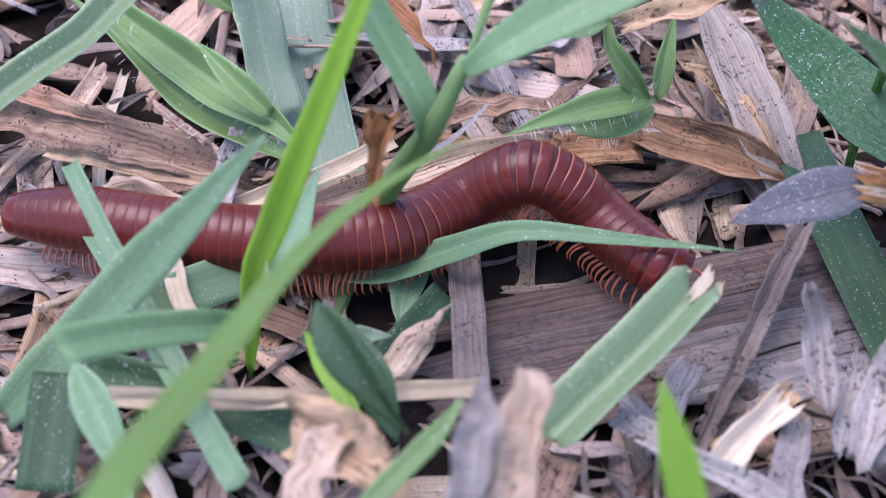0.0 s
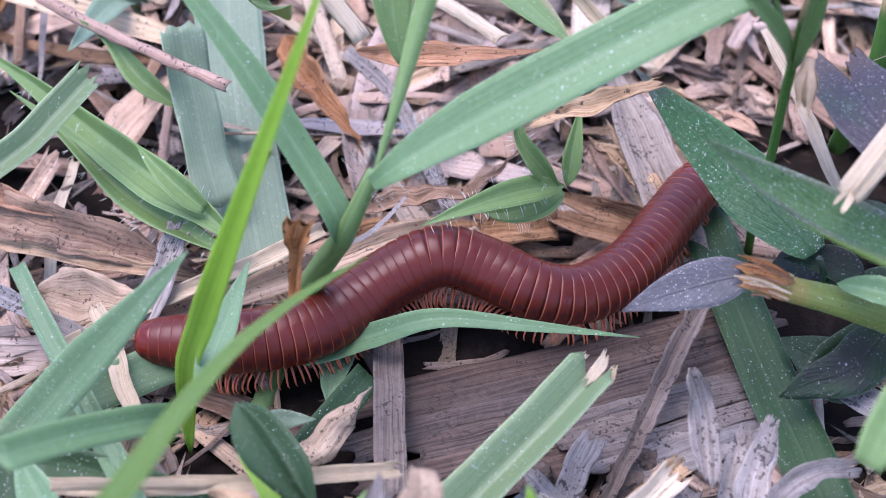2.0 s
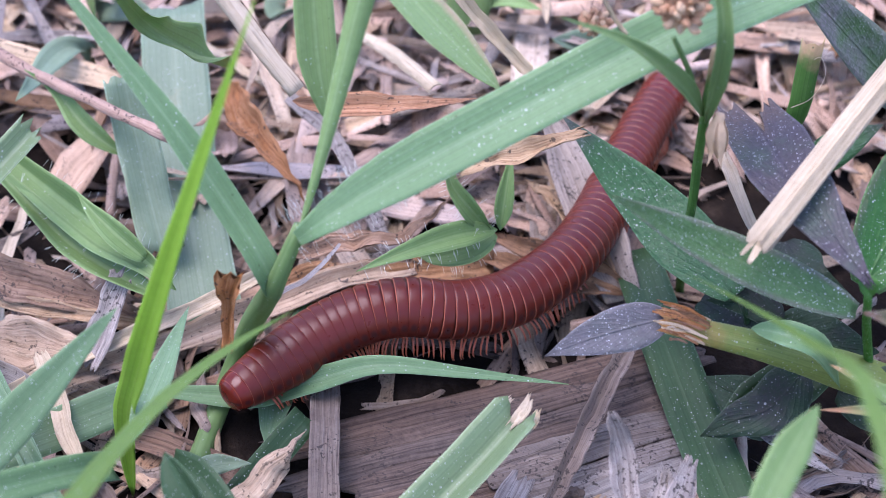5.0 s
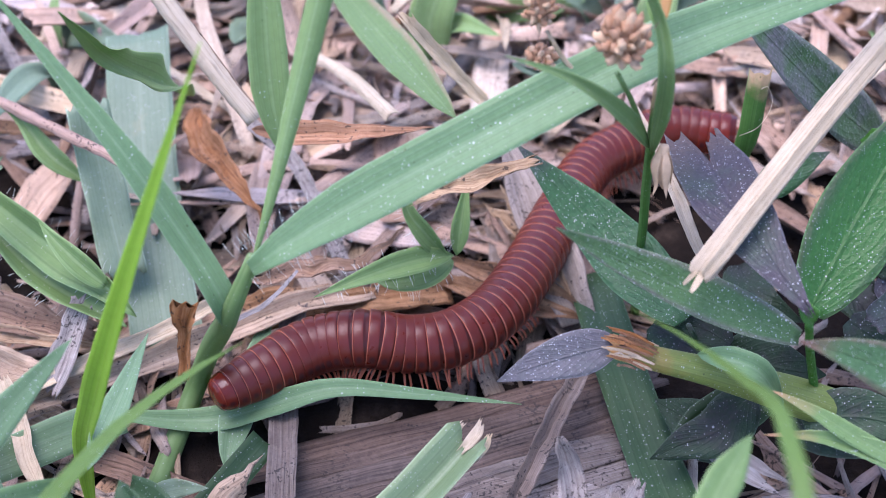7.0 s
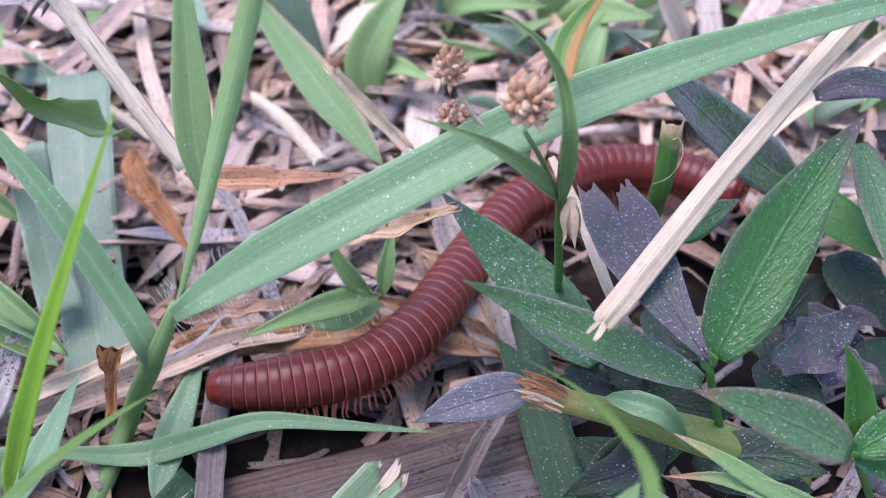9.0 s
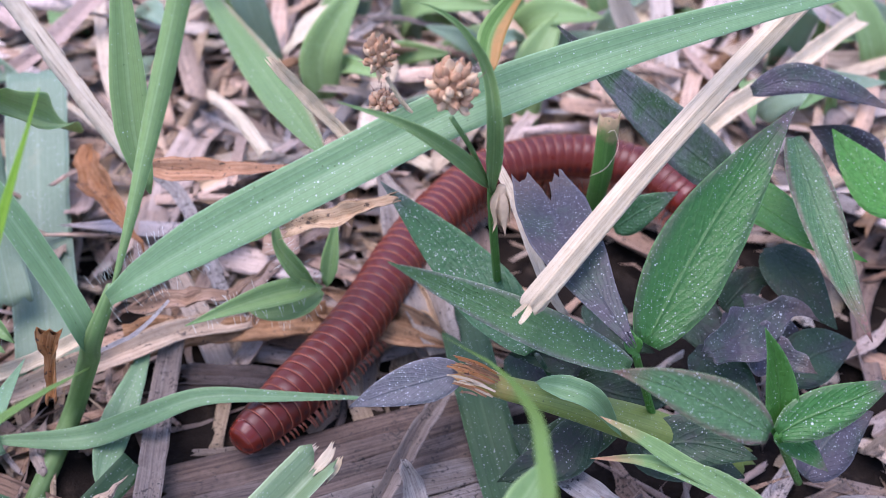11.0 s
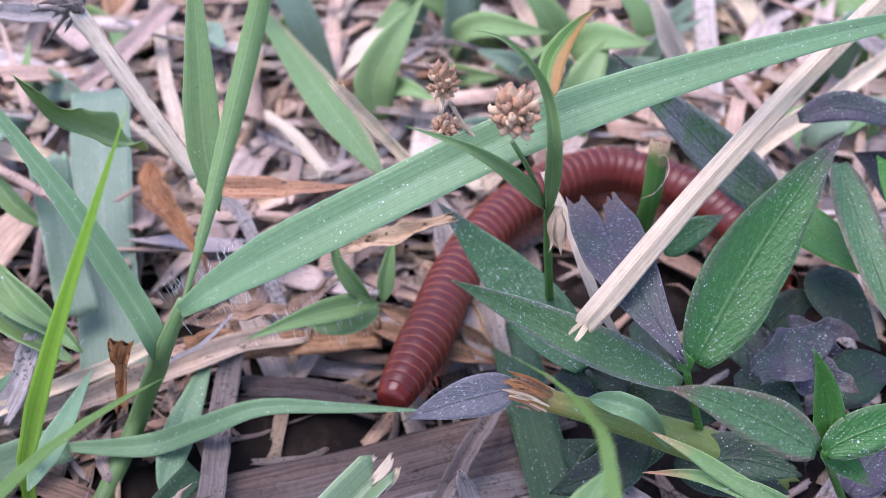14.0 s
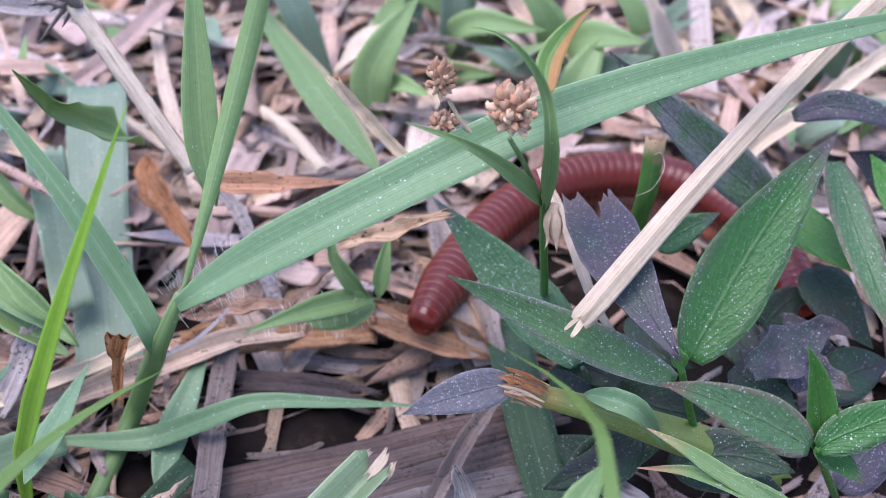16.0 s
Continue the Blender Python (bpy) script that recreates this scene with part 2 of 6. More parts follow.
# Dark green, lowered further so the colour carries the shade over low blades.
GREEN_DARK_SHADE = green_material("grass_dark_shade", (0.026, 0.066, 0.024), (0.05, 0.1, 0.04), specks=0.5, lines=6, spec=0.25)
GREEN_EDGE = green_material("grass_brown_edge", (0.12, 0.215, 0.06), (0.19, 0.29, 0.11), edge=(0.33, 0.21, 0.14), specks=0.2, lines=8, one_side=1, edge_from=0.3, spread=0.05)
GREEN_STUB = green_material("stub_green", (0.05, 0.15, 0.02), (0.1, 0.22, 0.05), tip=(0.36, 0.22, 0.12), specks=0.15, lines=7, tip_from=0.92)
LEAF_TURN = green_material("leaf_turning", (0.09, 0.2, 0.03), (0.16, 0.28, 0.06), edge=(0.34, 0.12, 0.018), tip=(0.24, 0.06, 0.02), specks=0.0, lines=6, one_side=1, edge_from=0.0, tip_from=0.75)
LEAF_LONG = green_material("leaf_long", (0.072, 0.165, 0.052), (0.15, 0.25, 0.12), edge=(0.16, 0.14, 0.125), specks=0.85, pinnate=True, rough=0.45)
LEAF_GREEN = green_material("leaf_green", (0.036, 0.172, 0.023), (0.095, 0.24, 0.055), tip=(0.14, 0.08, 0.1), edge=(0.08, 0.1, 0.06), specks=0.7, pinnate=True, rough=0.45, tip_from=0.68)
LEAF_FRESH = green_material("leaf_fresh", (0.05, 0.2, 0.022), (0.1, 0.28, 0.05), specks=0.3, pinnate=True, rough=0.45)
LEAF_DEEP = green_material("leaf_deep_green", (0.03, 0.108, 0.036), (0.075, 0.165, 0.07), tip=(0.08, 0.085, 0.085), specks=0.9, pinnate=True, rough=0.5)
# Deep green leaf darkened, so the colour holds the shade under the weeds.
LEAF_LOW_SHADE = green_material("leaf_low_shade", (0.022, 0.055, 0.022), (0.045, 0.075, 0.042), blotch=(0.035, 0.03, 0.034), specks=0.55, pinnate=True, rough=0.55)
LEAF_PURPLE = green_material("leaf_purple", (0.066, 0.055, 0.066), (0.12, 0.11, 0.12), specks=0.8, pinnate=True, rough=0.5, blotch=(0.045, 0.075, 0.05), tip=(0.12, 0.08, 0.065))
LEAF_MOTTLED = green_material("leaf_mottled", (0.055, 0.12, 0.045), (0.12, 0.18, 0.1), edge=(0.165, 0.148, 0.16), blotch=(0.14, 0.135, 0.14), tip=(0.09, 0.065, 0.08), specks=0.9, pinnate=True, rough=0.5)
LEAF_DUSTY = green_material("leaf_dusty_purple", (0.15, 0.14, 0.15), (0.21, 0.2, 0.21), specks=1.0, pinnate=True, rough=0.55, blotch=(0.1, 0.11, 0.105))
LEAF_RED = green_material("leaf_red_edge", (0.055, 0.135, 0.045), (0.115, 0.21, 0.08), tip=(0.2, 0.055, 0.065), edge=(0.14, 0.06, 0.065), specks=0.75, pinnate=True, rough=0.45)
STEM_CUT = green_material("stem_yellow_green", (0.125, 0.18, 0.03), (0.21, 0.26, 0.07), tip=(0.36, 0.16, 0.045), specks=0.4, lines=9, tip_from=0.78)
STRAW = dry_material("straw_pale", (0.67, 0.565, 0.405), (0.53, 0.425, 0.285), (0.24, 0.17, 0.105), mould=0.0, spread=0.15)
STRAW_GREY = dry_material("straw_grey", (0.42, 0.39, 0.355), (0.24, 0.207, 0.183), (0.06, 0.048, 0.04), mould=0.6, spread=0.22)
STRAW_PINK = dry_material("straw_reddish", (0.52, 0.38, 0.31), (0.38, 0.26, 0.2), (0.19, 0.115, 0.088), mould=0.2, spread=0.15)
STRAW_STREAK = dry_material("straw_streaked", (0.58, 0.49, 0.38), (0.42, 0.33, 0.245), (0.13, 0.09, 0.064), mould=0.3, fibres=12, spread=0.12)
DEAD_BROWN = dry_material("dead_leaf_brown", (0.36, 0.225, 0.132), (0.19, 0.104, 0.055), (0.055, 0.029, 0.018), mould=0.25, fibres=8, bumps=1.0, spread=0.15)
DEAD_RUST = dry_material("dead_leaf_rust", (0.46, 0.26, 0.145), (0.28, 0.125, 0.052), (0.085, 0.037, 0.021), mould=0.15, fibres=9, spread=0.15)
DEAD_TAN = dry_material("dead_leaf_tan", (0.5, 0.385, 0.265), (0.33, 0.232, 0.152), (0.12, 0.079, 0.05), mould=0.3, fibres=9, spread=0.15)
BARK = dry_material("weathered_sheath", (0.29, 0.25, 0.217), (0.15, 0.118, 0.098), (0.038, 0.029, 0.024), mould=0.45, fibres=14, bumps=1.0, spread=0.12)
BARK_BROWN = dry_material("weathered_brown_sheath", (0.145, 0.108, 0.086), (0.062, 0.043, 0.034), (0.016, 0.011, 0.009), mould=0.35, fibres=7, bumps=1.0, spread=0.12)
WITHER = dry_material("withered_blade", (0.35, 0.29, 0.235), (0.21, 0.168, 0.13), (0.062, 0.046, 0.035), mould=0.3, fibres=14, spread=0.1)
TINTS = ((1.0, 1.0, 1.0), (1.1, 0.86, 0.7), (0.88, 0.87, 0.93), (1.08, 0.97, 0.74), (0.8, 0.6, 0.48), (1.0, 0.9, 0.88))
LITTER = dry_material("litter_mix", (0.42, 0.365, 0.31), (0.26, 0.207, 0.165), (0.065, 0.047, 0.036), mould=0.5, fibres=12, island=True, spread=0.5, tints=TINTS)
# Bleached straw, paled further to stand in for haze at the back.
LITTER_PALE = dry_material("bleached_hazed_litter", (0.59, 0.525, 0.46), (0.42, 0.36, 0.305), (0.16, 0.12, 0.093), mould=0.3, fibres=12, island=True, spread=0.4, tints=TINTS)


DRY = (STRAW, STRAW_GREY, STRAW_PINK, DEAD_BROWN, DEAD_RUST, DEAD_TAN, BARK, STRAW_STREAK)


def soil_material():
    m, nt, bsdf, out = nodes_of("gap_shade_soil")
    obj = nt.nodes.new("ShaderNodeTexCoord").outputs["Object"]
    a = noise_of(nt, obj, 260.0, 6.0, 0.7)
    b = noise_of(nt, obj, 45.0, 3.0, 0.6)
    # Near-black colours put the shade of the litter gaps into the soil.
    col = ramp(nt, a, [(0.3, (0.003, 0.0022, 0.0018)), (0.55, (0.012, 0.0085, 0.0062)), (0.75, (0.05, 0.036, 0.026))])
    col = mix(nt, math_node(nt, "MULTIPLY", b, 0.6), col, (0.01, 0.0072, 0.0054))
    nt.links.new(col, bsdf.inputs["Base Color"])
    bsdf.inputs["Roughness"].default_value = 0.95
    bsdf.inputs["Specular IOR Level"].default_value = 0.1
    bump(nt, bsdf, a, 1.0, 0.001)
    return m


SOIL = soil_material()


def shell_material(name, base, rim, rough=0.27):
    """Glossy ringed cuticle: UV v runs along the ring, u round the body with 0.5 on the back."""
    m, nt, bsdf, out = nodes_of(name)
    uv = nt.nodes.new("ShaderNodeUVMap").outputs[0]
    obj = nt.nodes.new("ShaderNodeTexCoord").outputs["Object"]
    sep = nt.nodes.new("ShaderNodeSeparateXYZ")
    nt.links.new(uv, sep.inputs[0])
    rnd = nt.nodes.new("ShaderNodeObjectInfo").outputs["Random"]
    n = noise_of(nt, obj, 900.0, 4.0, 0.6, rnd)
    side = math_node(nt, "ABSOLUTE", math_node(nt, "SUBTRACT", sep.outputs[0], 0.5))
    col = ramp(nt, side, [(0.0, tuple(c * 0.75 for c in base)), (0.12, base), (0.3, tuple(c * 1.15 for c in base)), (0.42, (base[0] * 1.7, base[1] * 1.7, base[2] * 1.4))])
    spot = nt.nodes.new("ShaderNodeCombineXYZ")
    nt.links.new(math_node(nt, "MULTIPLY", math_node(nt, "SUBTRACT", side, 0.235), 15.0), spot.inputs[0])
    nt.links.new(math_node(nt, "MULTIPLY", math_node(nt, "SUBTRACT", sep.outputs[1], 0.45), 1.7), spot.inputs[1])
    ln = nt.nodes.new("ShaderNodeVectorMath")
    ln.operation = "LENGTH"
    nt.links.new(spot.outputs[0], ln.inputs[0])
    col = mix(nt, ramp(nt, ln.outputs["Value"], [(0.2, (0.85, 0.85, 0.85)), (0.5, (0, 0, 0))]), col, (0.03, 0.012, 0.014))
    col = mix(nt, math_node(nt, "MULTIPLY", n, 0.45), col, tuple(c * 0.55 for c in base))
    col = mix(nt, ramp(nt, sep.outputs[1], [(0.0, (0.0, 0.0, 0.0)), (0.02, (0.8, 0.8, 0.8)), (0.045, (0, 0, 0)), (1.0, (0, 0, 0))]), col, rim)
    col = mix(nt, ramp(nt, sep.outputs[1], [(0.84, (0, 0, 0)), (0.9, (0.9, 0.9, 0.9))]), col, tuple(c * 0.4 for c in base))
    nt.links.new(col, bsdf.inputs["Base Color"])
    nt.links.new(ramp(nt, n, [(0.3, (rough * 0.8,) * 3), (0.7, (rough * 1.5,) * 3)]), bsdf.inputs["Roughness"])
    bsdf.inputs["Specular IOR Level"].default_value = 0.27
    bump(nt, bsdf, n, 0.25, 0.00006)
    return m


SHELL = shell_material("millipede_shell", (0.086, 0.0116, 0.006), (0.34, 0.115, 0.065), 0.31)
SHELL_END = shell_material("millipede_end_shell", (0.105, 0.0125, 0.0065), (0.18, 0.04, 0.02), 0.2)


def plain(name, color, rough=0.5, jitter=0.3, scale=900.0):
    m, nt, bsdf, out = nodes_of(name)
    obj = nt.nodes.new("ShaderNodeTexCoord").outputs["Object"]
    n = noise_of(nt, obj, scale, 3.0, 0.6)
    nt.links.new(mix(nt, n, tuple(c * (1 - jitter) for c in color), tuple(min(1, c * (1 + jitter)) for c in color)), bsdf.inputs["Base Color"])
    bsdf.inputs["Roughness"].default_value = rough
    bump(nt, bsdf, n, 0.3, 0.0001)
    return m


CLOD = plain("soil_clod", (0.07, 0.05, 0.038), 0.95, 0.7, 900.0)
LEG = plain("millipede_leg", (0.42, 0.105, 0.045), 0.4)
EYE = plain("millipede_eye", (0.012, 0.01, 0.01), 0.2)
HAIR = plain("leaf_hair", (0.6, 0.64, 0.55), 0.6, 0.1)
HUSK_PALE = plain("husk_pale", (0.4, 0.27, 0.155), 0.75, 0.5, 700.0)
SEED = plain("seed_husk", (0.3, 0.165, 0.085), 0.8, 0.6, 700.0)
BRISTLE = plain("seed_bristle", (0.16, 0.09, 0.07), 0.7)


# ---- geometry ----
def spline(pts, n):
    """n + 1 points evenly spread along a smooth line through pts."""
    p = [np.array(q, float) for q in pts]
    p = [2 * p[0] - p[1], *p, 2 * p[-1] - p[-2]]
    dense = []
    for a, b, c, d in zip(p, p[1:], p[2:], p[3:]):
        for u in np.linspace(0, 1, 16, endpoint=False):
            dense.append(0.5 * (2 * b + (c - a) * u + (2 * a - 5 * b + 4 * c - d) * u * u + (3 * b - a - 3 * c + d) * u ** 3))
    dense.append(p[-2])
    dense = np.array(dense)
    s = np.r_[0, np.cumsum(np.linalg.norm(np.diff(dense, axis=0), axis=1))]
    return np.stack([np.interp(np.linspace(0, s[-1], n + 1), s, dense[:, k]) for k in range(3)], 1)


PROFILES = {
    "blade": lambda v: (0.72 + 0.28 * min(1, v * 5)) * min(1.0, (1 - v) * 2.6) ** 0.8 + 0.01,
    "stub": lambda v: 0.8 + 0.2 * math.sin(5 * v),
    "leaf": lambda v: max(0.025, math.sin(math.pi * min(1, v * 0.965 + 0.035) ** 0.66) ** 0.95),
    "lance": lambda v: max(0.03, (min(1, v * 4) ** 0.6) * min(1, (1 - v) * 1.7) ** 0.9),
    "oblong": lambda v: max(0.05, min(1, v * 1.7 + 0.05) ** 0.8 * (1 - 0.25 * max(0, (v - 0.75) / 0.25))),
    "arch": lambda v: max(0.03, (0.3 + 0.7 * min(1, v * 9) ** 0.7) * min(1, (1 - v) * 1.7) ** 0.9),
    "strap": lambda v: 1.0,
    "funnel": lambda v: 0.42 + 0.58 * max(0.0, (v - 0.45) / 0.55) ** 0.8,
    "sliver": lambda v: 0.35 + 0.65 * math.sin(math.pi * (0.15 + 0.75 * v)),
    "stem": lambda v: 1.0 - 0.35 * v,
}


def ribbon_data(pts, w, prof="blade", n=18, m=6, fold=0.1, roll=0.0, roll2=None, thick=0.18, face=(0, -0.6, 0.8), wave=0.0, ragged=0.0, seed=0, curl=0.0, notch=0.0, jag=0.03, crumple=0.0):
    """Vertices, faces and UVs of a solid strip along pts, in mm. fold lifts the edges, curl rolls the cross-section into an arc."""
    rnd = random.Random(seed * 31 + 7)
    line = spline(pts, n)
    tang = np.gradient(line, axis=0)
    tang /= np.linalg.norm(tang, axis=1)[:, None]
    face = np.array(face, float)
    top, low, uvs = [], [], []
    roll2 = roll if roll2 is None else roll2
    ph = rnd.random() * 6.28
    ends = [(rnd.uniform(-1, 1), rnd.uniform(-1, 1)) for _ in range(m + 1)]
    for i in range(n + 1):
        v = i / n
        side = np.cross(tang[i], face)
        if np.linalg.norm(side) < 1e-3:
            side = np.cross(tang[i], (1.0, 0.2, 0.1))
        side /= np.linalg.norm(side)
        nor = np.cross(side, tang[i])
        a = math.radians(roll + (roll2 - roll) * v)
        side, nor = side * math.cos(a) + nor * math.sin(a), nor * math.cos(a) - side * math.sin(a)
        half = full = w / 2 * PROFILES[prof](v)
        for j in range(m + 1):
            u = j / m * 2 - 1
            if jag:
                half = full * (1 + jag * noise.noise(Vector((v * 0.22 * n, ph * 7 + (3.1 if u > 0 else -2.3), seed * 0.37))) * 1.6)
            if curl:
                ang = u * curl
                x, y = math.sin(ang) / curl, (1 - math.cos(ang)) / curl
            else:
                x, y = u, fold * abs(u) * 2
            edge = wave * half * math.sin(v * 15 + ph + (0 if u > 0 else 1.7)) * u * u
            p = line[i] + side * half * x + nor * (half * y + edge)
            if crumple:
                q = Vector(p) * 0.42 + Vector((seed * 1.7, 0, 0))
                p = p + nor * crumple * (noise.noise(q) + 0.5 * noise.noise(q * 2.3)) + side * 0.4 * crumple * noise.noise(q * 1.4 + Vector((9, 3, 1)))
            if ragged and i == n:
                p = p + tang[i] * ragged * ends[j][0]
            if ragged and i == 0:
                p = p + tang[i] * ragged * ends[j][1]
            if notch and v > 0.72:
                cleft = math.exp(-((u - 0.1) / 0.2) ** 2) + (0.28 if u > 0.1 else 0.0) + 0.42 * noise.noise(Vector((u * 3.4, seed * 0.3, 2.0)))
                p = p - tang[i] * notch * cleft * (v - 0.72) / 0.28
            t = thick * (0.25 if j in (0, m) else 1.0) * (0.35 + 0.65 * min(1, half * 2))
            top.append(p)
            low.append(p - nor * t)
            uvs.append((j / m, v))
    k = len(top)
    verts = np.array(top + low) * MM
    faces = []
    r = m + 1
    for i in range(n):
        for j in range(m):
            a = i * r + j
            faces.append((a, a + 1, a + r + 1, a + r))
            faces.append((k + a, k + a + r, k + a + r + 1, k + a + 1))
        a, b = i * r, i * r + m
        faces.append((a, a + r, k + a + r, k + a))
        faces.append((b, k + b, k + b + r, b + r))
    for j in range(m):
        faces.append((j, k + j, k + j + 1, j + 1))
        a = n * r + j
        faces.append((a, a + 1, k + a + 1, k + a))
    return verts, faces, uvs + uvs


def tube_data(pts, radii, n=16, m=8, seed=0, rough=0.0, flat=1.0):
    """Vertices, faces and UVs of a closed round stalk along pts, in mm. radii are spread along it."""
    rnd = random.Random(seed + 5)
    line = spline(pts, n)
    tang = np.gradient(line, axis=0)
    tang /= np.linalg.norm(tang, axis=1)[:, None]
    verts, uvs, faces = [], [], []
    ref = np.array((0.3, -0.7, 0.6))
    for i in range(n + 1):
        side = np.cross(tang[i], ref)
        side /= np.linalg.norm(side)
        nor = np.cross(side, tang[i])
        rad = np.interp(i / n, np.linspace(0, 1, len(radii)), radii)
        for j in range(m):
            a = 2 * math.pi * j / m
            rr = rad * (1 + rough * rnd.uniform(-1, 1))
            verts.append(line[i] + side * rr * math.cos(a) + nor * rr * flat * math.sin(a))
            uvs.append((j / m, i / n))
    for i in range(n):
        for j in range(m):
            a, b = i * m + j, i * m + (j + 1) % m
            faces.append((a, b, b + m, a + m))
    verts.append(line[0])
    verts.append(line[-1])
    uvs += [(0.5, 0), (0.5, 1)]
    c0, c1 = len(verts) - 2, len(verts) - 1
    for j in range(m):
        faces.append((c0, (j + 1) % m, j))
        faces.append((c1, n * m + j, n * m + (j + 1) % m))
    return np.array(verts) * MM, faces, uvs


def join_data(items):
    verts, faces, uvs, k = [], [], [], 0
    for v, f, u in items:
        verts.append(v)
        faces += [tuple(i + k for i in q) for q in f]
        uvs += u
        k += len(v)
    return np.concatenate(verts), faces, uvs


def mesh_of(name, data, material, smooth=True):
    verts, faces, uvs = data
    me = bpy.data.meshes.new(name)
    me.from_pydata([tuple(v) for v in verts], [], faces)
    layer = me.uv_layers.new(name="UVMap")
    index = np.empty(len(me.loops), dtype=np.int32)
    me.loops.foreach_get("vertex_index", index)
    layer.data.foreach_set("uv", np.array(uvs, dtype=np.float32)[index].ravel())
    me.materials.append(material)
    if smooth:
        me.polygons.foreach_set("use_smooth", [True] * len(me.polygons))
    return me


def part(name, data, material, parent, label="", smooth=True):
    """One mesh object under a thing or a part; data in the thing's own space."""
    ob = new(name, mesh_of(name, data, material, smooth))
    ob.parent = parent
    return tagged(ob, label)


def thing(name, data, material, label, category, group="", kind="", smooth=True):
    return tagged(new(name, mesh_of(name, data, material, smooth)), label, category, group, kind)


def plant(name, label, category, group=""):
    return tagged(new(name), label, category, group)


COUNT = [0]


def strip(name, label, category, material, pts, w, group="", **kw):
    """A single strip-shaped thing: a grass blade, straw or dead leaf."""
    COUNT[0] += 1
    kw.setdefault("seed", COUNT[0])
    if material in DRY:
        kw.setdefault("jag", 0.22)
        kw.setdefault("crumple", 1.1 if name == "dead_leaf" else 0.3)
        kw["n"] = int(kw.get("n", 18) * 1.4)
        kw["m"] = max(kw.get("m", 6), 8)
    return thing(name, ribbon_data(pts, w, **kw), material, label, category, group)


def longer(pts, start=0.0, end=0.0):
    """The line drawn out past its ends by a share of its last steps."""
    p = [np.array(q, float) for q in pts]
    head = [p[0] + (p[0] - p[1]) * start] if start else []
    return head + p + ([p[-1] + (p[-1] - p[-2]) * end] if end else [])


def leaf(parent, material, pts, w, label="", name="leaf", **kw):
    COUNT[0] += 1
    kw.setdefault("seed", COUNT[0])
    return part(name, ribbon_data(pts, w, **kw), material, parent, label)


def hairs_along(pts, w, prof, count, length, seed, face=(0, -0.6, 0.8), both=True):
    """Fine hairs on the edges of a strip."""
    rnd = random.Random(seed)
    line = spline(pts, 40)
    tang = np.gradient(line, axis=0)
    items = []
    for k in range(count):
        i = rnd.randrange(1, 39)
        t = tang[i] / np.linalg.norm(tang[i])
        side = np.cross(t, np.array(face, float))
        side /= np.linalg.norm(side)
        nor = np.cross(side, t)
        s = 1 if (rnd.random() < 0.5 or not both) else -1
        p = line[i] + side * s * w / 2 * PROFILES[prof](i / 40) * 0.95
        d = side * s + t * rnd.uniform(-0.2, 0.5) + nor * rnd.uniform(-0.3, 0.6)
        q = p + d * length * rnd.uniform(0.5, 1.1)
        items.append(tube_data([p, (p + q) / 2 + nor * 0.05, q], [0.022, 0.012], n=2, m=3))
    return join_data(items)


SHEATHS = []


def sheath(label, material, pts, width, count, seed, lift=0.18):
    """Dead sheath split lengthwise into uneven fibre strips under one thing."""
    rnd = random.Random(seed)
    base = plant("dead_sheath", label, "dead plant")
    line = spline(pts, 8)
    d = line[-1] - line[0]
    side = np.cross(d / np.linalg.norm(d), (0, 0, 1.0))
    side /= np.linalg.norm(side)
    SHEATHS.append((line, width))
    for k in range(count):
        off = (k + 0.5) / count - 0.5
        a, b = rnd.uniform(0, 0.12), rnd.uniform(0.86, 1.0)
        own = [line[int(round(8 * (a + (b - a) * v)))] + side * width * (off + rnd.gauss(0, 0.012)) + np.array((0, 0, lift * rnd.uniform(-1, 1) - 1.6 * lift * (2 * off) ** 2)) for v in (0, 0.25, 0.5, 0.75, 1)]
        part("fibre_strip", ribbon_data(own, width / count * rnd.uniform(1.25, 1.6), prof=rnd.choice(("strap", "stub")), n=18, m=5, fold=0, curl=-rnd.uniform(0.25, 0.7), roll=rnd.uniform(-9, 9), roll2=rnd.uniform(-9, 9), thick=0.4, ragged=0.9, wave=0.1, jag=0.15, crumple=0.25, seed=seed * 50 + k, face=(0, 0, 1)), material, base)
    return base


# ---- ground ----
def height(x, y):
    """Height of the soil, in mm."""
    v = noise.noise(Vector((x * 0.035, y * 0.035, 1.3))) * 2.2 + noise.noise(Vector((x * 0.13, y * 0.13, 4.1))) * 1.1
    v += noise.noise(Vector((x * 0.5, y * 0.5, 9.1))) * 0.45
    return v - 4.2


def ground():
    n = 150
    t = np.linspace(-1, 1, n)
    ax = 30 + 110 * t + 2500 * np.sign(t) * np.maximum(0, np.abs(t) - 0.7) ** 3
    ay = 30 + 110 * t + 2500 * np.sign(t) * np.maximum(0, np.abs(t) - 0.7) ** 3
    far = 600.0
    ax[0], ax[-1], ay[0], ay[-1] = -far, far, -far, far
    verts = [(x * MM, y * MM, height(x, y) * MM) for y in ay for x in ax]
    faces = [(j * n + i, j * n + i + 1, j * n + n + i + 1, j * n + n + i) for j in range(n - 1) for i in range(n - 1)]
    uvs = [(v[0], v[1]) for v in verts]
    tagged(new("ground", mesh_of("ground", (np.array(verts), faces, uvs), SOIL)), "crumbly soil under dead grass, near-black to give the gaps shade", "soil", kind="structure")


ground()

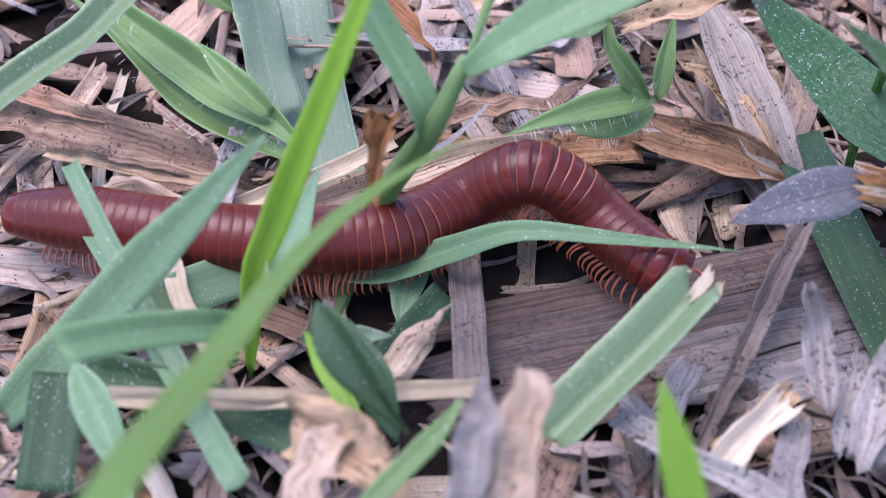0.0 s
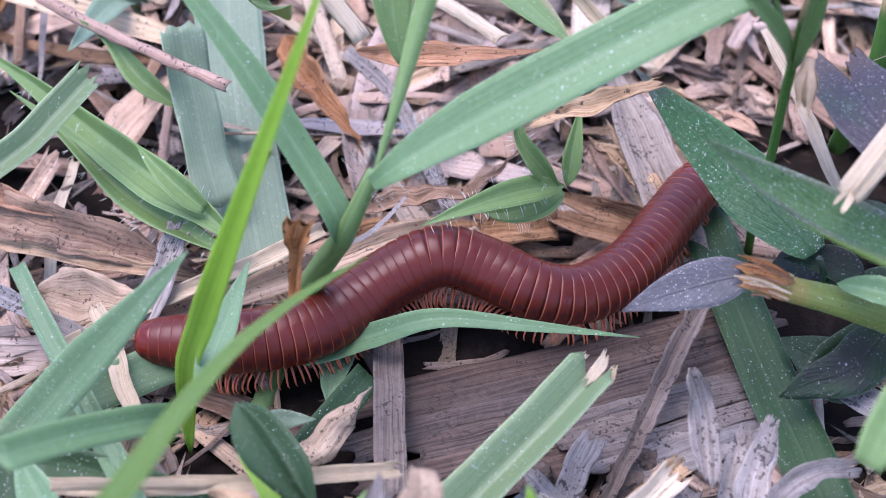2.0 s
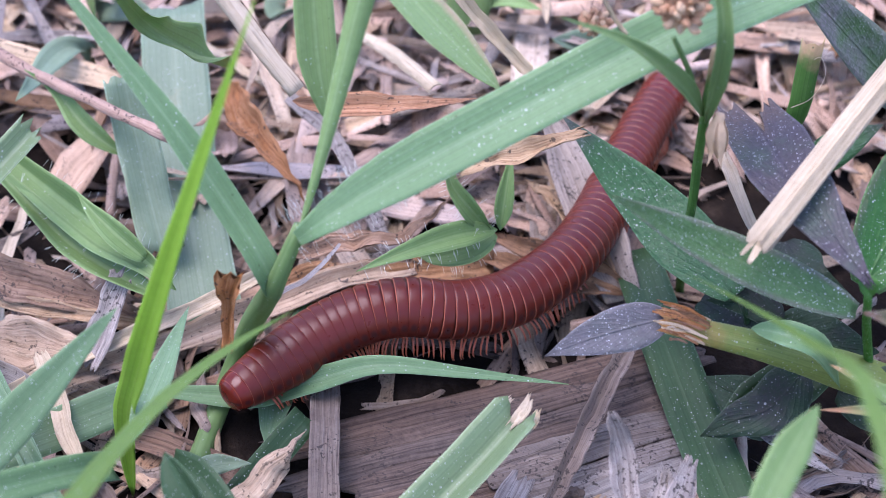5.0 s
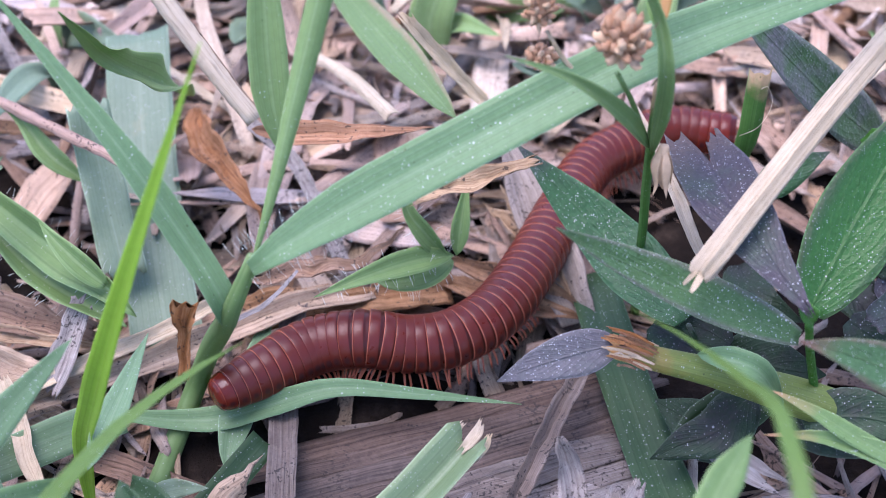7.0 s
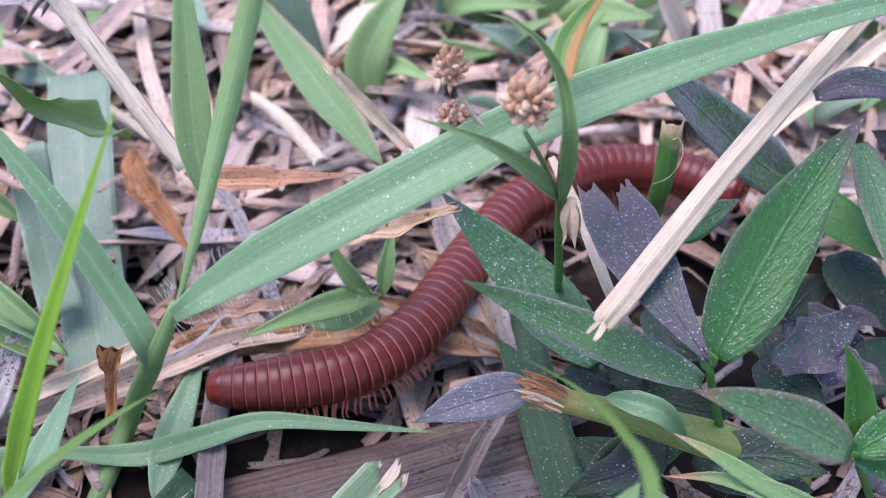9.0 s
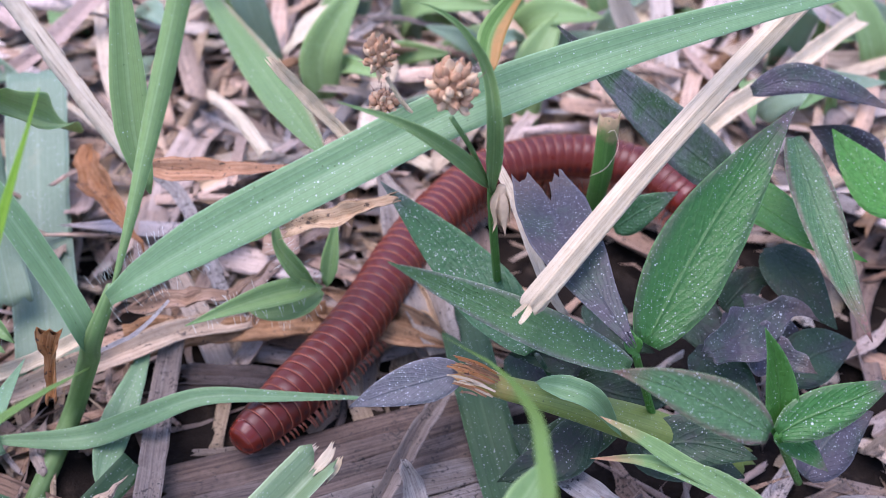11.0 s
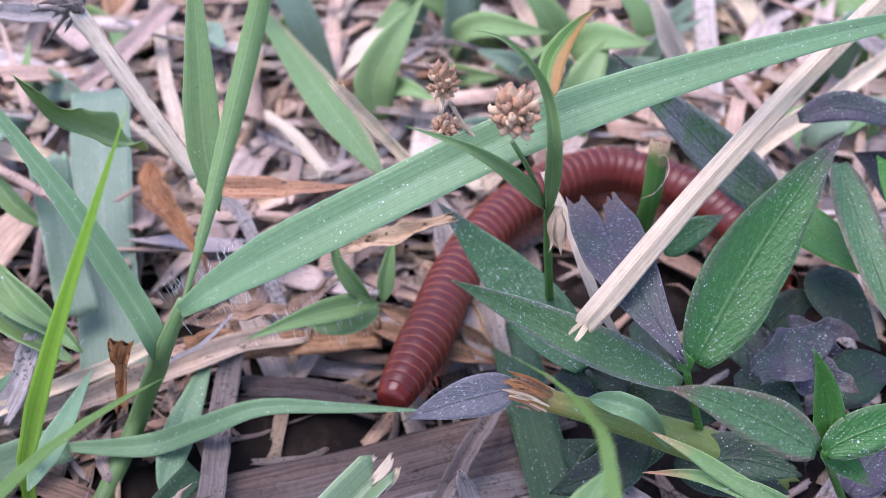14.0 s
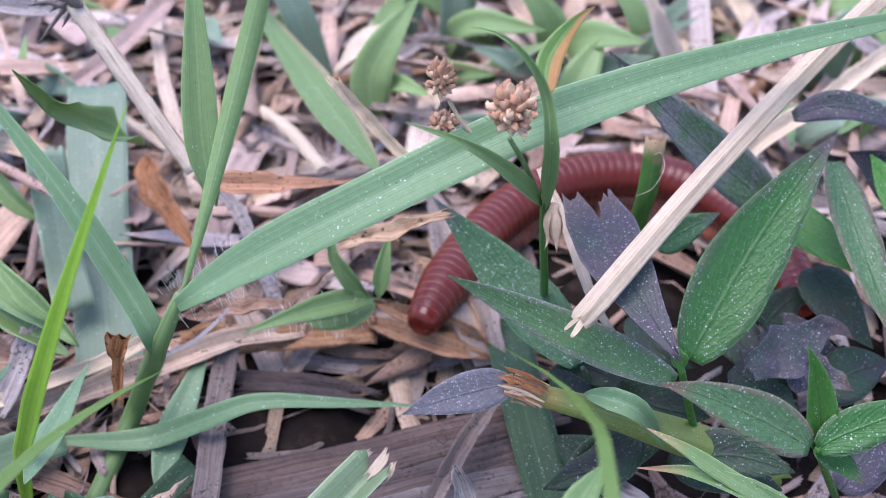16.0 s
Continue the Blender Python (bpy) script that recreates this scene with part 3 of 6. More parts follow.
# ---- big plants ----
# main grass plant
grass = plant("grass_plant", "tall green grass shoot with long arching blades", "grass")
part("stem", tube_data([(-20.7, -8.2, -2.5), (-19.2, -2.3, -1.5), (-17.6, 1.6, 1.0), (-15.6, 0.8, 7.0), (-13.4, -2.7, 14.0), (-11.4, -6.9, 21.0), (-8.9, -6.0, 27.0)], [1.08, 1.08, 1.08, 1.08, 0.98, 0.6], n=26, m=10), GREEN_SOFT, grass)
leaf(grass, GREEN_LIGHT, [(-9.2, -6.8, 26.0), (-7.0, -4.4, 33.0), (-4.1, -0.6, 43.0), (-1.0, 3.2, 54.0), (0.3, 4.0, 60.0)], 2.6, name="rolled_leaf", prof="oblong", curl=-1.2, n=20)
leaf(grass, GREEN, [(-9.0, -7.5, 27.0), (-3.4, -5.4, 30.0), (9.5, -1.7, 36.0), (23.9, 4.7, 40.0), (41.3, 12.0, 42.0), (60.2, 20.1, 42.0), (76.1, 27.7, 40.0)], 4.7, n=30, m=8, fold=0.13, prof="arch", roll=12, roll2=-8, label="long arching green blade")
leaf(grass, GREEN, [(-11.6, -6.7, 19.0), (-12.0, -6.9, 23.0), (-14.8, -4.2, 27.0), (-19.6, -0.7, 34.0), (-25.0, 3.2, 40.0), (-30.8, 7.4, 46.0)], 2.6, n=24, fold=0.25, prof="arch", roll=-12, label="green blade with a browned edge")
part("ligule_hairs", hairs_along([(-10.3, -6.9, 26.0), (-8.7, -6.4, 27.0), (-0.3, -4.0, 31.0)], 2.4, "strap", 60, 1.7, 3), HAIR, grass, "fine pale hairs at the blade base")

# loose grass blades
strip("grass", "narrow bright yellow-green grass blade", "grass", GREEN_BRIGHT, [(-26.6, -11.1, -4.0), (-24.8, -12.6, 9.5), (-21.9, -15.1, 19.6), (-18.4, -15.9, 30.4), (-14.3, -15.0, 41.8), (-9.6, -12.3, 53.9)], 2.9, group="loose grasses", fold=0.18, roll=20, n=28, prof="lance")
strip("grass", "long green grass blade arching over the litter", "grass", GREEN_YELLOW, [(-34.0, -66.0, -4.0), (-26.0, -58.0, 36.0), (-21.1, -40.8, 34.5), (-17.2, -28.9, 31.5), (-12.8, -23.0, 31.0), (-8.3, -18.6, 30.5)], 2.9, group="loose grasses", fold=0.1, n=22, roll=35)
strip("grass", "broad blue-green grass blade with a fine tip", "grass", GREEN_BLUE, [(-46.5, -16.9, -3.2), (-42.5, -17.5, 2.4), (-37.0, -17.5, 9.5), (-30.3, -17.1, 18.1), (-22.2, -16.1, 28.1)], 3.9, group="loose grasses", fold=0.1, n=22, prof="blade")
strip("grass", "pale broad flat grass blade near the shoot", "grass", GREEN_PALE, [(-21.5, 9.0, -0.7), (-23.9, 19.0, 0.9), (-26.0, 29.2, 3.0), (-27.8, 39.6, 5.7), (-29.2, 50.2, 9.0)], 7.6, prof="strap", fold=0.05, n=24, m=10, ragged=0.5, wave=0.06)
strip("grass", "pale broad flat grass blade with a split edge", "grass", GREEN_PALE, longer([(-26.3, 14.9, 3.4), (-27.9, 19.5, 6.6), (-29.0, 23.1, 9.5), (-29.8, 25.5, 12.2), (-30.2, 27.0, 14.6)], 0.0, 0.6), 4.6, prof="strap", fold=0.08, n=20, m=10, ragged=0.6, roll=-20, wave=0.18)
strip("grass", "green grass blade lying across dead straw", "grass", GREEN, [(-33.6, -32.1, 23.9), (-31.0, -27.7, 20.2), (-28.7, -23.8, 16.5), (-26.9, -20.3, 12.9), (-25.5, -17.2, 9.2)], 2.7, prof="strap", n=16, fold=0.15, roll=10)
strip("grass", "narrow green grass blade pointing down", "grass", GREEN_BLUE, [(-42.8, 1.9, 3.7), (-37.9, -6.6, 5.4), (-33.1, -15.2, 7.1), (-28.3, -23.8, 8.8), (-23.5, -32.4, 10.5)], 2.1, prof="strap", n=16, fold=0.2)
strip("grass", "short green grass blade among straw", "grass", GREEN_BLUE, [(-36.6, -23.1, 12.0), (-34.5, -26.1, 10.0), (-32.5, -29.5, 8.0), (-31.3, -32.4, 6.0)], 3.0, prof="lance", n=14, fold=0.25)
strip("grass", "dark green grass blade, shade put into its colour", "grass", GREEN_DARK_SHADE, [(-39.3, -19.3, 6.0), (-39.4, -23.2, 4.0), (-39.5, -27.5, 2.0)], 4.4, prof="strap", n=12)
strip("grass", "dark green grass blade low in the litter", "grass", GREEN_DARK_SHADE, [(-36.9, -20.6, 8.0), (-32.8, -20.7, 7.0), (-25.4, -22.6, 6.0), (-18.9, -24.8, 5.0)], 3.2, prof="strap", n=14, fold=0.2)
strip("grass", "flat grey-green blade under the millipede", "grass", GREEN_BLUE, [(-39.7, -11.7, 3.0), (-34.5, -9.1, 3.0), (-29.8, -6.0, 2.5), (-24.4, -2.7, 2.0)], 4.0, prof="strap", n=14, fold=0.05)
strip("grass", "blue-green upright blade beside the shoot", "grass", GREEN_BLUE, [(-14.1, -7.1, -1.0), (-12.9, 1.3, -0.0), (-11.6, 7.0, 1.0), (-10.5, 13.0, 2.0)], 3.6, prof="lance", n=14, fold=0.15)
strip("grass", "thin green blade bent over the straw", "grass", GREEN_BLUE, [(-28.2, -22.6, 8.0), (-32.9, -15.9, 10.0), (-36.9, -9.9, 12.0), (-40.4, -4.3, 14.0)], 1.5, prof="strap", n=14, fold=0.2)
spring_blade = strip("grass", "flat green blade with a tapering tip under the millipede", "grass", GREEN, [(-26.6, -2.1, 1.0), (-16.5, -2.5, 0.7), (-10.0, -3.0, 4.0), (-4.0, -3.0, 6.6), (4.5, -4.0, 7.0), (14.3, -5.2, 7.2)], 2.6, prof="lance", n=28, fold=0.14, roll=15)
strip("grass", "green blade seen edge-on with dark underside", "grass", GREEN_DARK_SHADE, [(-18.7, -23.5, 19.6), (-17.2, -25.5, 18.4), (-15.6, -27.3, 17.0), (-13.9, -28.9, 15.5), (-12.0, -30.2, 13.8)], 3.2, prof="lance", n=14, fold=0.3, roll=-25)
strip("grass", "dark green blade bending low over the litter", "grass", GREEN_DARK_SHADE, [(-19.9, -18.2, 11.0), (-17.4, -20.4, 11.5), (-14.9, -23.9, 11.0), (-13.0, -27.3, 9.0)], 3.4, prof="blade", n=14, fold=0.25)
strip("grass", "bright green narrow blade beside a dark one", "grass", GREEN_BRIGHT, [(-15.5, -28.0, 10.0), (-17.0, -25.0, 11.0), (-18.8, -22.1, 11.5), (-20.4, -19.0, 11.5)], 1.5, prof="blade", n=14, fold=0.2)
cut_blade = plant("grass", "cut green grass blade with a frayed white end", "grass")
leaf(cut_blade, GREEN_DUSTY, [(-2.2, -25.3, 7.0), (2.0, -20.9, 8.0), (6.5, -16.4, 9.5), (9.7, -12.8, 10.5)], 4.4, name="folded_leaf", prof="strap", n=18, m=8, fold=0.46, ragged=0.8, roll=22)
leaf(cut_blade, STRAW, [(8.8, -14.0, 10.8), (9.9, -12.8, 11.3), (10.5, -11.6, 11.6)], 1.1, name="frayed_end", prof="sliver", n=8, wave=0.4, ragged=0.5, label="frayed white cut end")
leaf(cut_blade, STRAW, [(7.5, -12.8, 10.9), (8.3, -11.9, 11.2), (8.8, -11.4, 11.3)], 0.9, name="frayed_end", prof="sliver", n=8, wave=0.4, ragged=0.4, label="frayed white cut end")
leaf(cut_blade, STRAW, [(9.8, -14.8, 10.4), (10.7, -13.6, 10.8), (11.2, -12.6, 11.0)], 0.9, name="frayed_end", prof="sliver", n=8, wave=0.4, ragged=0.4, label="frayed white cut end")
strip("grass", "thin green blade rising from the litter", "grass", GREEN_SOFT, [(-14.7, -37.7, 16.0), (-12.0, -34.9, 17.0), (-10.0, -32.9, 18.0), (-8.5, -30.8, 19.0)], 1.5, prof="blade", n=12)
strip("grass", "small green blade tip", "grass", GREEN_BRIGHT, [(4.7, -44.0, 20.0), (4.1, -41.8, 24.0), (3.1, -40.1, 27.0), (2.2, -38.1, 30.0)], 2.2, prof="blade", n=12)
strip("grass", "grey-green broken blade with torn end", "grass", GREEN_DUSTY, [(-52.0, -2.2, 13.6), (-48.4, 1.8, 14.8), (-44.8, 5.4, 16.0), (-41.5, 8.4, 17.0), (-39.3, 11.6, 18.0), (-36.8, 15.6, 19.0)], 3.0, prof="strap", n=22, m=8, fold=0.4, ragged=1.0)
strip("grass", "broad dark green flat blade with dust specks", "grass", GREEN_DARK_SHADE, [(23.3, 17.6, 0.5), (25.0, 5.6, 1.0), (26.9, -5.4, 1.0), (29.2, -16.5, 1.0), (30.2, -22.4, 1.0)], 5.2, prof="strap", n=18, fold=0.06)
strip("grass", "dark green blade tip under the cut stem", "grass", GREEN_DARK_SHADE, [(38.1, -4.2, 7.0), (34.2, -6.1, 6.0), (30.3, -8.6, 5.0), (27.2, -10.1, 4.0)], 5.0, prof="blade", n=12, fold=0.12)
strip("grass", "green blade on its own", "grass", GREEN_SOFT, [(23.6, -36.4, 30.0), (26.0, -32.8, 32.0), (28.0, -30.4, 34.0)], 2.6, prof="blade", n=12)
strip("grass", "yellow-green blade arching down", "grass", GREEN_YELLOW, [(27.0, -60.0, -4.0), (26.0, -54.0, 42.0), (25.5, -43.2, 50.0), (25.6, -31.9, 42.0), (24.0, -23.6, 36.4), (19.9, -20.4, 36.4)], 1.15, prof="blade", n=20, roll=20)
strip("grass", "green blade with a browned tip below the rosette", "grass", GREEN_TIP, [(49.6, -20.9, 14.0), (42.5, -17.4, 16.0), (38.3, -15.7, 18.0), (34.7, -14.1, 19.0)], 1.6, prof="blade", n=14)
strip("grass", "folded pale green blade below the rosette", "grass", GREEN_TIP, [(51.3, -22.8, 14.0), (45.1, -18.5, 15.0), (39.0, -16.8, 16.0), (33.8, -17.3, 17.0)], 2.3, prof="lance", n=14, fold=0.3)

spring_base = (-21.6, -1.4, 1.0)

# hairy shoots of the low grass
shoot = plant("grass_shoot", "soft hairy light green grass shoot", "grass", "hairy shoots")
F1 = [(-22.6, 3.2, 9.6), (-25.6, 5.8, 10.8), (-29.5, 9.2, 10.6), (-34.0, 13.4, 10.6), (-39.5, 18.4, 11.0), (-45.5, 23.8, 11.6), (-52.5, 29.5, 12.0)]
F6 = [(-23.5, 2.4, 9.0), (-28.6, 6.0, 8.6), (-33.6, 9.6, 9.0), (-37.5, 13.4, 9.6), (-42.0, 17.5, 11.4), (-47.0, 21.0, 13.0)]
leaf(shoot, GREEN_SOFT, F1, 4.0, prof="lance", fold=0.42, n=30, m=8, roll=12, wave=0.06)
leaf(shoot, GREEN_SOFT, F6, 3.2, prof="lance", fold=0.32, n=26, m=8, roll=-22, wave=0.12)
leaf(shoot, GREEN_SOFT, [(-25.6, 5.4, 11.6), (-28.0, 6.6, 13.4), (-30.4, 8.4, 14.8), (-32.2, 10.2, 15.6)], 2.3, prof="leaf", fold=0.4, n=16)
leaf(shoot, GREEN_SOFT, [(-31.0, 23.4, 9.0), (-34.9, 25.6, 11.0), (-38.5, 29.4, 13.0), (-41.6, 30.4, 15.0)], 2.4, prof="lance", fold=0.35, wave=0.15)
part("leaf_hairs", hairs_along(F1, 3.8, "lance", 60, 1.0, 5), HAIR, shoot, "fine pale hairs along the leaf edge")
part("leaf_hairs", hairs_along(F6, 3.2, "lance", 60, 1.1, 6), HAIR, shoot, "fine pale hairs along the leaf edge")

weed = plant("grass_shoot", "small hairy green shoot with a curled leaf", "grass", "hairy shoots")
F2 = [(8.4, 12.1, 9.0), (4.1, 10.1, 10.0), (-1.0, 7.3, 10.5), (-5.4, 4.8, 10.5)]
F3 = [(8.1, 12.7, 8.0), (5.3, 10.8, 7.5), (2.4, 10.1, 7.0), (0.2, 10.5, 7.0)]
F4 = [(7.8, 11.9, 9.0), (5.5, 12.2, 12.0), (3.8, 13.3, 14.0), (3.5, 14.8, 16.0), (4.5, 14.4, 17.0)]
F5 = [(8.7, 13.0, 8.0), (9.2, 14.9, 11.0), (9.9, 17.7, 15.0)]
leaf(weed, GREEN_SOFT, F2, 2.7, prof="lance", fold=0.25, n=16)
leaf(weed, GREEN_SOFT, F3, 3.2, prof="leaf", fold=0.2, n=14)
leaf(weed, GREEN_SOFT, F4, 2.0, prof="lance", fold=0.4, n=18, roll=50, roll2=-40)
leaf(weed, GREEN_SOFT, F5, 1.9, prof="lance", fold=0.35, n=12)
leaf(weed, GREEN_SOFT, [(3.5, 13.9, 16.0), (0.7, 11.3, 17.0), (-2.5, 9.7, 18.0), (-5.2, 9.1, 19.0)], 1.5, prof="lance", fold=0.2)
leaf(weed, DEAD_TAN, [(4.6, 13.4, 16.2), (7.6, 12.4, 18.0), (10.4, 11.6, 19.6), (13.2, 11.6, 20.8), (16.2, 11.6, 21.6)], 2.2, name="withered_leaf", prof="stub", fold=0.45, wave=0.2, n=26, m=10, crumple=0.7, ragged=0.7, label="withered twisted tan leaf end", roll=-15, roll2=35)
for pts, w, prof, sd in ((F3, 3.4, "leaf", 7), (F2, 2.8, "lance", 8), (F4, 2.1, "lance", 9)):
    part("leaf_hairs", hairs_along(pts, w, prof, 45, 1.0, sd), HAIR, weed)

# broad-leaved weeds
broad = plant("broadleaf_weed", "dark green dusty pointed leaf above the litter", "weed", "broadleaf weeds")
leaf(broad, LEAF_DEEP, [(30.2, 0.6, 11.6), (26.9, 6.2, 11.8), (23.2, 10.8, 13.2), (19.1, 14.5, 15.8), (14.6, 17.1, 19.6)], 6.6, prof="leaf", n=24, m=10, fold=0.09, wave=0.05)

part("stem", tube_data([(33.1, 4.3, 2.0), (31.9, 0.8, 8.0), (30.4, -0.4, 12.0)], [0.32, 0.28], n=8, m=8), LEAF_DEEP, broad)

rosette = plant("rosette_weed", "leafy weed rosette with green and purple-edged leaves", "weed", "broadleaf weeds")
part("stem", tube_data([(41.5, -6.6, 10.0), (39.5, -8.1, 17.0), (37.9, -10.2, 23.0)], [0.42, 0.36], n=8, m=8), LEAF_FRESH, rosette)
leaf(rosette, LEAF_GREEN, [(40.6, -2.7, 16.2), (44.3, 2.6, 20.2), (48.0, 7.4, 24.0), (51.9, 11.7, 27.7), (55.9, 15.5, 31.1)], 8.0, prof="leaf", n=26, m=10, fold=0.1, wave=0.04, label="large fresh green leaf with a purple tip")
leaf(rosette, LEAF_LONG, [(38.1, -8.4, 19.1), (31.6, -7.2, 21.7), (25.7, -7.1, 25.1), (20.4, -8.3, 29.5), (15.8, -10.8, 34.9)], 4.2, prof="leaf", n=24, m=8, fold=0.14, label="long green leaf with greyish purple edges", roll=-10)
leaf(rosette, LEAF_FRESH, [(37.9, -11.1, 24.0), (37.2, -10.5, 25.0), (36.8, -9.4, 26.0)], 1.6, prof="lance", fold=0.3, label="tiny fresh leaf")
leaf(rosette, LEAF_PURPLE, [(36.8, -11.7, 26.4), (34.3, -6.8, 27.6), (32.3, -1.8, 28.2), (30.9, 3.5, 28.1), (30.0, 9.1, 27.5)], 6.6, prof="oblong", n=30, m=18, fold=0.06, ragged=0.9, notch=3.2, roll=0, wave=0.05, label="purple-grey leaf with a torn notched end")
offshoot = plant("rosette_weed", "young weed shoot with reddish leaf edges", "weed", "broadleaf weeds")
part("stem", tube_data([(55.0, -13.1, 8.0), (52.0, -15.1, 15.0), (50.1, -17.0, 20.0)], [0.4, 0.34], n=8, m=8), LEAF_FRESH, offshoot)
leaf(offshoot, LEAF_RED, [(47.9, -20.3, 24.2), (43.9, -19.7, 26.6), (40.2, -19.3, 28.4), (37.0, -18.9, 29.6), (34.2, -18.6, 30.2)], 4.6, prof="leaf", n=22, m=8, fold=0.12, label="green leaf with reddish purple margin")
leaf(offshoot, LEAF_FRESH, [(50.6, -15.9, 18.7), (50.4, -14.9, 21.3), (49.9, -14.0, 23.9), (49.2, -13.2, 26.4), (48.2, -12.4, 28.8)], 3.1, prof="leaf", n=16, fold=0.25, label="young bright green leaf")
leaf(offshoot, LEAF_GREEN, [(50.1, -17.0, 20.0), (52.2, -16.2, 21.0), (56.3, -14.9, 22.0), (60.9, -13.2, 23.0)], 4.2, prof="leaf", n=16, fold=0.12)
leaf(offshoot, LEAF_GREEN, [(50.1, -16.3, 19.0), (52.2, -16.5, 18.0), (54.8, -18.8, 17.0)], 2.6, prof="leaf", n=12, fold=0.15)

shade = plant("broadleaf_weed", "low purple and green leaves with shade put into their colour", "weed", "broadleaf weeds")
leaf(shade, LEAF_PURPLE, [(47.1, -1.3, 13.0), (53.0, 2.7, 13.0), (57.0, 5.2, 13.0), (59.8, 4.6, 12.0)], 5.8, prof="leaf", n=22, m=12, ragged=0.4, wave=0.3, jag=0.35, crumple=0.6, label="ragged dark purple leaf")
leaf(shade, LEAF_LOW_SHADE, [(51.1, 9.0, 9.0), (54.7, 12.4, 10.0), (57.8, 12.5, 10.0)], 4.0, prof="leaf", n=12)
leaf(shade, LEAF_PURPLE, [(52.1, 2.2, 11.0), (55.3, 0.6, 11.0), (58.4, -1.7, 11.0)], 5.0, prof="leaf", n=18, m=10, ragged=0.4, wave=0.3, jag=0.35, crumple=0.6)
leaf(shade, LEAF_LOW_SHADE, [(40.4, -9.1, 8.0), (45.4, -9.1, 9.0), (51.2, -11.1, 9.0)], 5.5, prof="leaf", n=12)
leaf(shade, LEAF_LOW_SHADE, [(36.2, -5.5, 8.0), (32.6, -9.1, 7.0), (29.2, -9.8, 6.0), (26.3, -10.8, 5.0)], 5.0, prof="leaf", n=12, fold=0.1)
leaf(shade, LEAF_LOW_SHADE, [(34.9, -0.2, 9.0), (31.9, 1.2, 10.0), (27.8, 1.5, 10.0)], 3.2, prof="leaf", n=12, fold=0.1)

# Filler leaves added to darken the gaps below the rosette.
leaf(shade, LEAF_LOW_SHADE, [(28.3, 5.2, 6.0), (31.9, 0.9, 7.0), (36.3, -1.3, 7.0)], 5.0, prof="leaf", n=12, fold=0.1)
leaf(shade, LEAF_LOW_SHADE, [(35.0, 1.7, 6.0), (39.1, -1.3, 7.0), (44.4, -1.6, 6.0)], 6.0, prof="leaf", n=12, fold=0.1)
leaf(shade, LEAF_LOW_SHADE, [(39.9, -5.5, 5.0), (44.9, -8.3, 6.0), (50.8, -10.3, 5.0)], 6.0, prof="leaf", n=12, fold=0.1)
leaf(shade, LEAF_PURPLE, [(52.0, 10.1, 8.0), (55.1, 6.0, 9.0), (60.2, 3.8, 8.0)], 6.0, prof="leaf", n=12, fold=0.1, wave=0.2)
leaf(shade, LEAF_LOW_SHADE, [(57.2, 15.5, 12.0), (58.8, 9.6, 12.0), (62.3, 5.1, 10.0)], 6.0, prof="leaf", n=12, fold=0.1)
leaf(shade, LEAF_LOW_SHADE, [(47.3, 3.8, 8.0), (50.6, 0.0, 8.0), (53.7, -3.4, 6.0)], 5.0, prof="leaf", n=12, fold=0.1)
leaf(shade, LEAF_LOW_SHADE, [(34.4, -8.8, 3.0), (31.5, -6.1, 4.0), (27.8, -2.9, 4.0)], 5.5, prof="leaf", n=12, fold=0.1)

# Further added leaves that darken the ground between the weeds.
leaf(shade, LEAF_LOW_SHADE, [(56.2, 1.0, 7.0), (60.1, 3.4, 8.0), (65.2, 6.0, 7.0)], 6.0, prof="leaf", n=12, fold=0.1)
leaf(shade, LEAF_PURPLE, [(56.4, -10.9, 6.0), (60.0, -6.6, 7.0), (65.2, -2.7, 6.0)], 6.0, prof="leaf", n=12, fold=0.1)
leaf(shade, LEAF_LOW_SHADE, [(46.3, 14.5, 5.0), (49.2, 9.2, 6.0), (51.2, 3.5, 5.0)], 6.0, prof="leaf", n=12, fold=0.1)
leaf(shade, LEAF_LOW_SHADE, [(38.7, 15.4, 4.0), (39.9, 9.2, 5.0), (44.2, 7.2, 4.0)], 5.0, prof="leaf", n=12, fold=0.1)

side_weed = plant("broadleaf_weed", "green and purple lance-shaped leaves near the straw", "weed", "broadleaf weeds")
leaf(side_weed, LEAF_MOTTLED, [(56.1, 27.9, 10.1), (51.8, 25.0, 15.0), (46.3, 22.8, 21.1), (39.8, 21.3, 28.5), (32.1, 20.5, 37.1)], 6.4, prof="leaf", n=22, fold=0.1, m=8, label="long purple-green leaf with a dark tip")
leaf(side_weed, LEAF_FRESH, [(51.5, 22.6, 16.0), (55.9, 15.9, 17.0), (59.4, 10.4, 18.0), (64.1, 7.0, 18.0)], 5.0, prof="leaf", n=16, fold=0.1)
leaf(side_weed, LEAF_RED, [(57.8, 19.5, 24.0), (58.8, 11.3, 22.0), (60.1, 3.3, 20.0), (62.0, -4.1, 18.0)], 4.6, prof="leaf", n=18, fold=0.15, label="dark green leaf with purple dusty edge")
leaf(side_weed, LEAF_PURPLE, [(54.8, 27.4, 24.0), (58.1, 26.9, 26.0), (62.9, 25.9, 26.0), (69.8, 24.1, 24.0)], 3.4, prof="leaf", n=16, fold=0.1, wave=0.2)
leaf(side_weed, LEAF_PURPLE, [(69.2, 23.1, 15.0), (65.2, 25.4, 18.0), (61.7, 26.4, 20.0)], 7.5, prof="leaf", n=14, fold=0.0, curl=1.1)
leaf(side_weed, LEAF_FRESH, [(69.3, 15.2, 17.0), (65.4, 20.1, 20.0), (63.2, 23.5, 22.0)], 5.5, prof="leaf", n=14, fold=0.1)
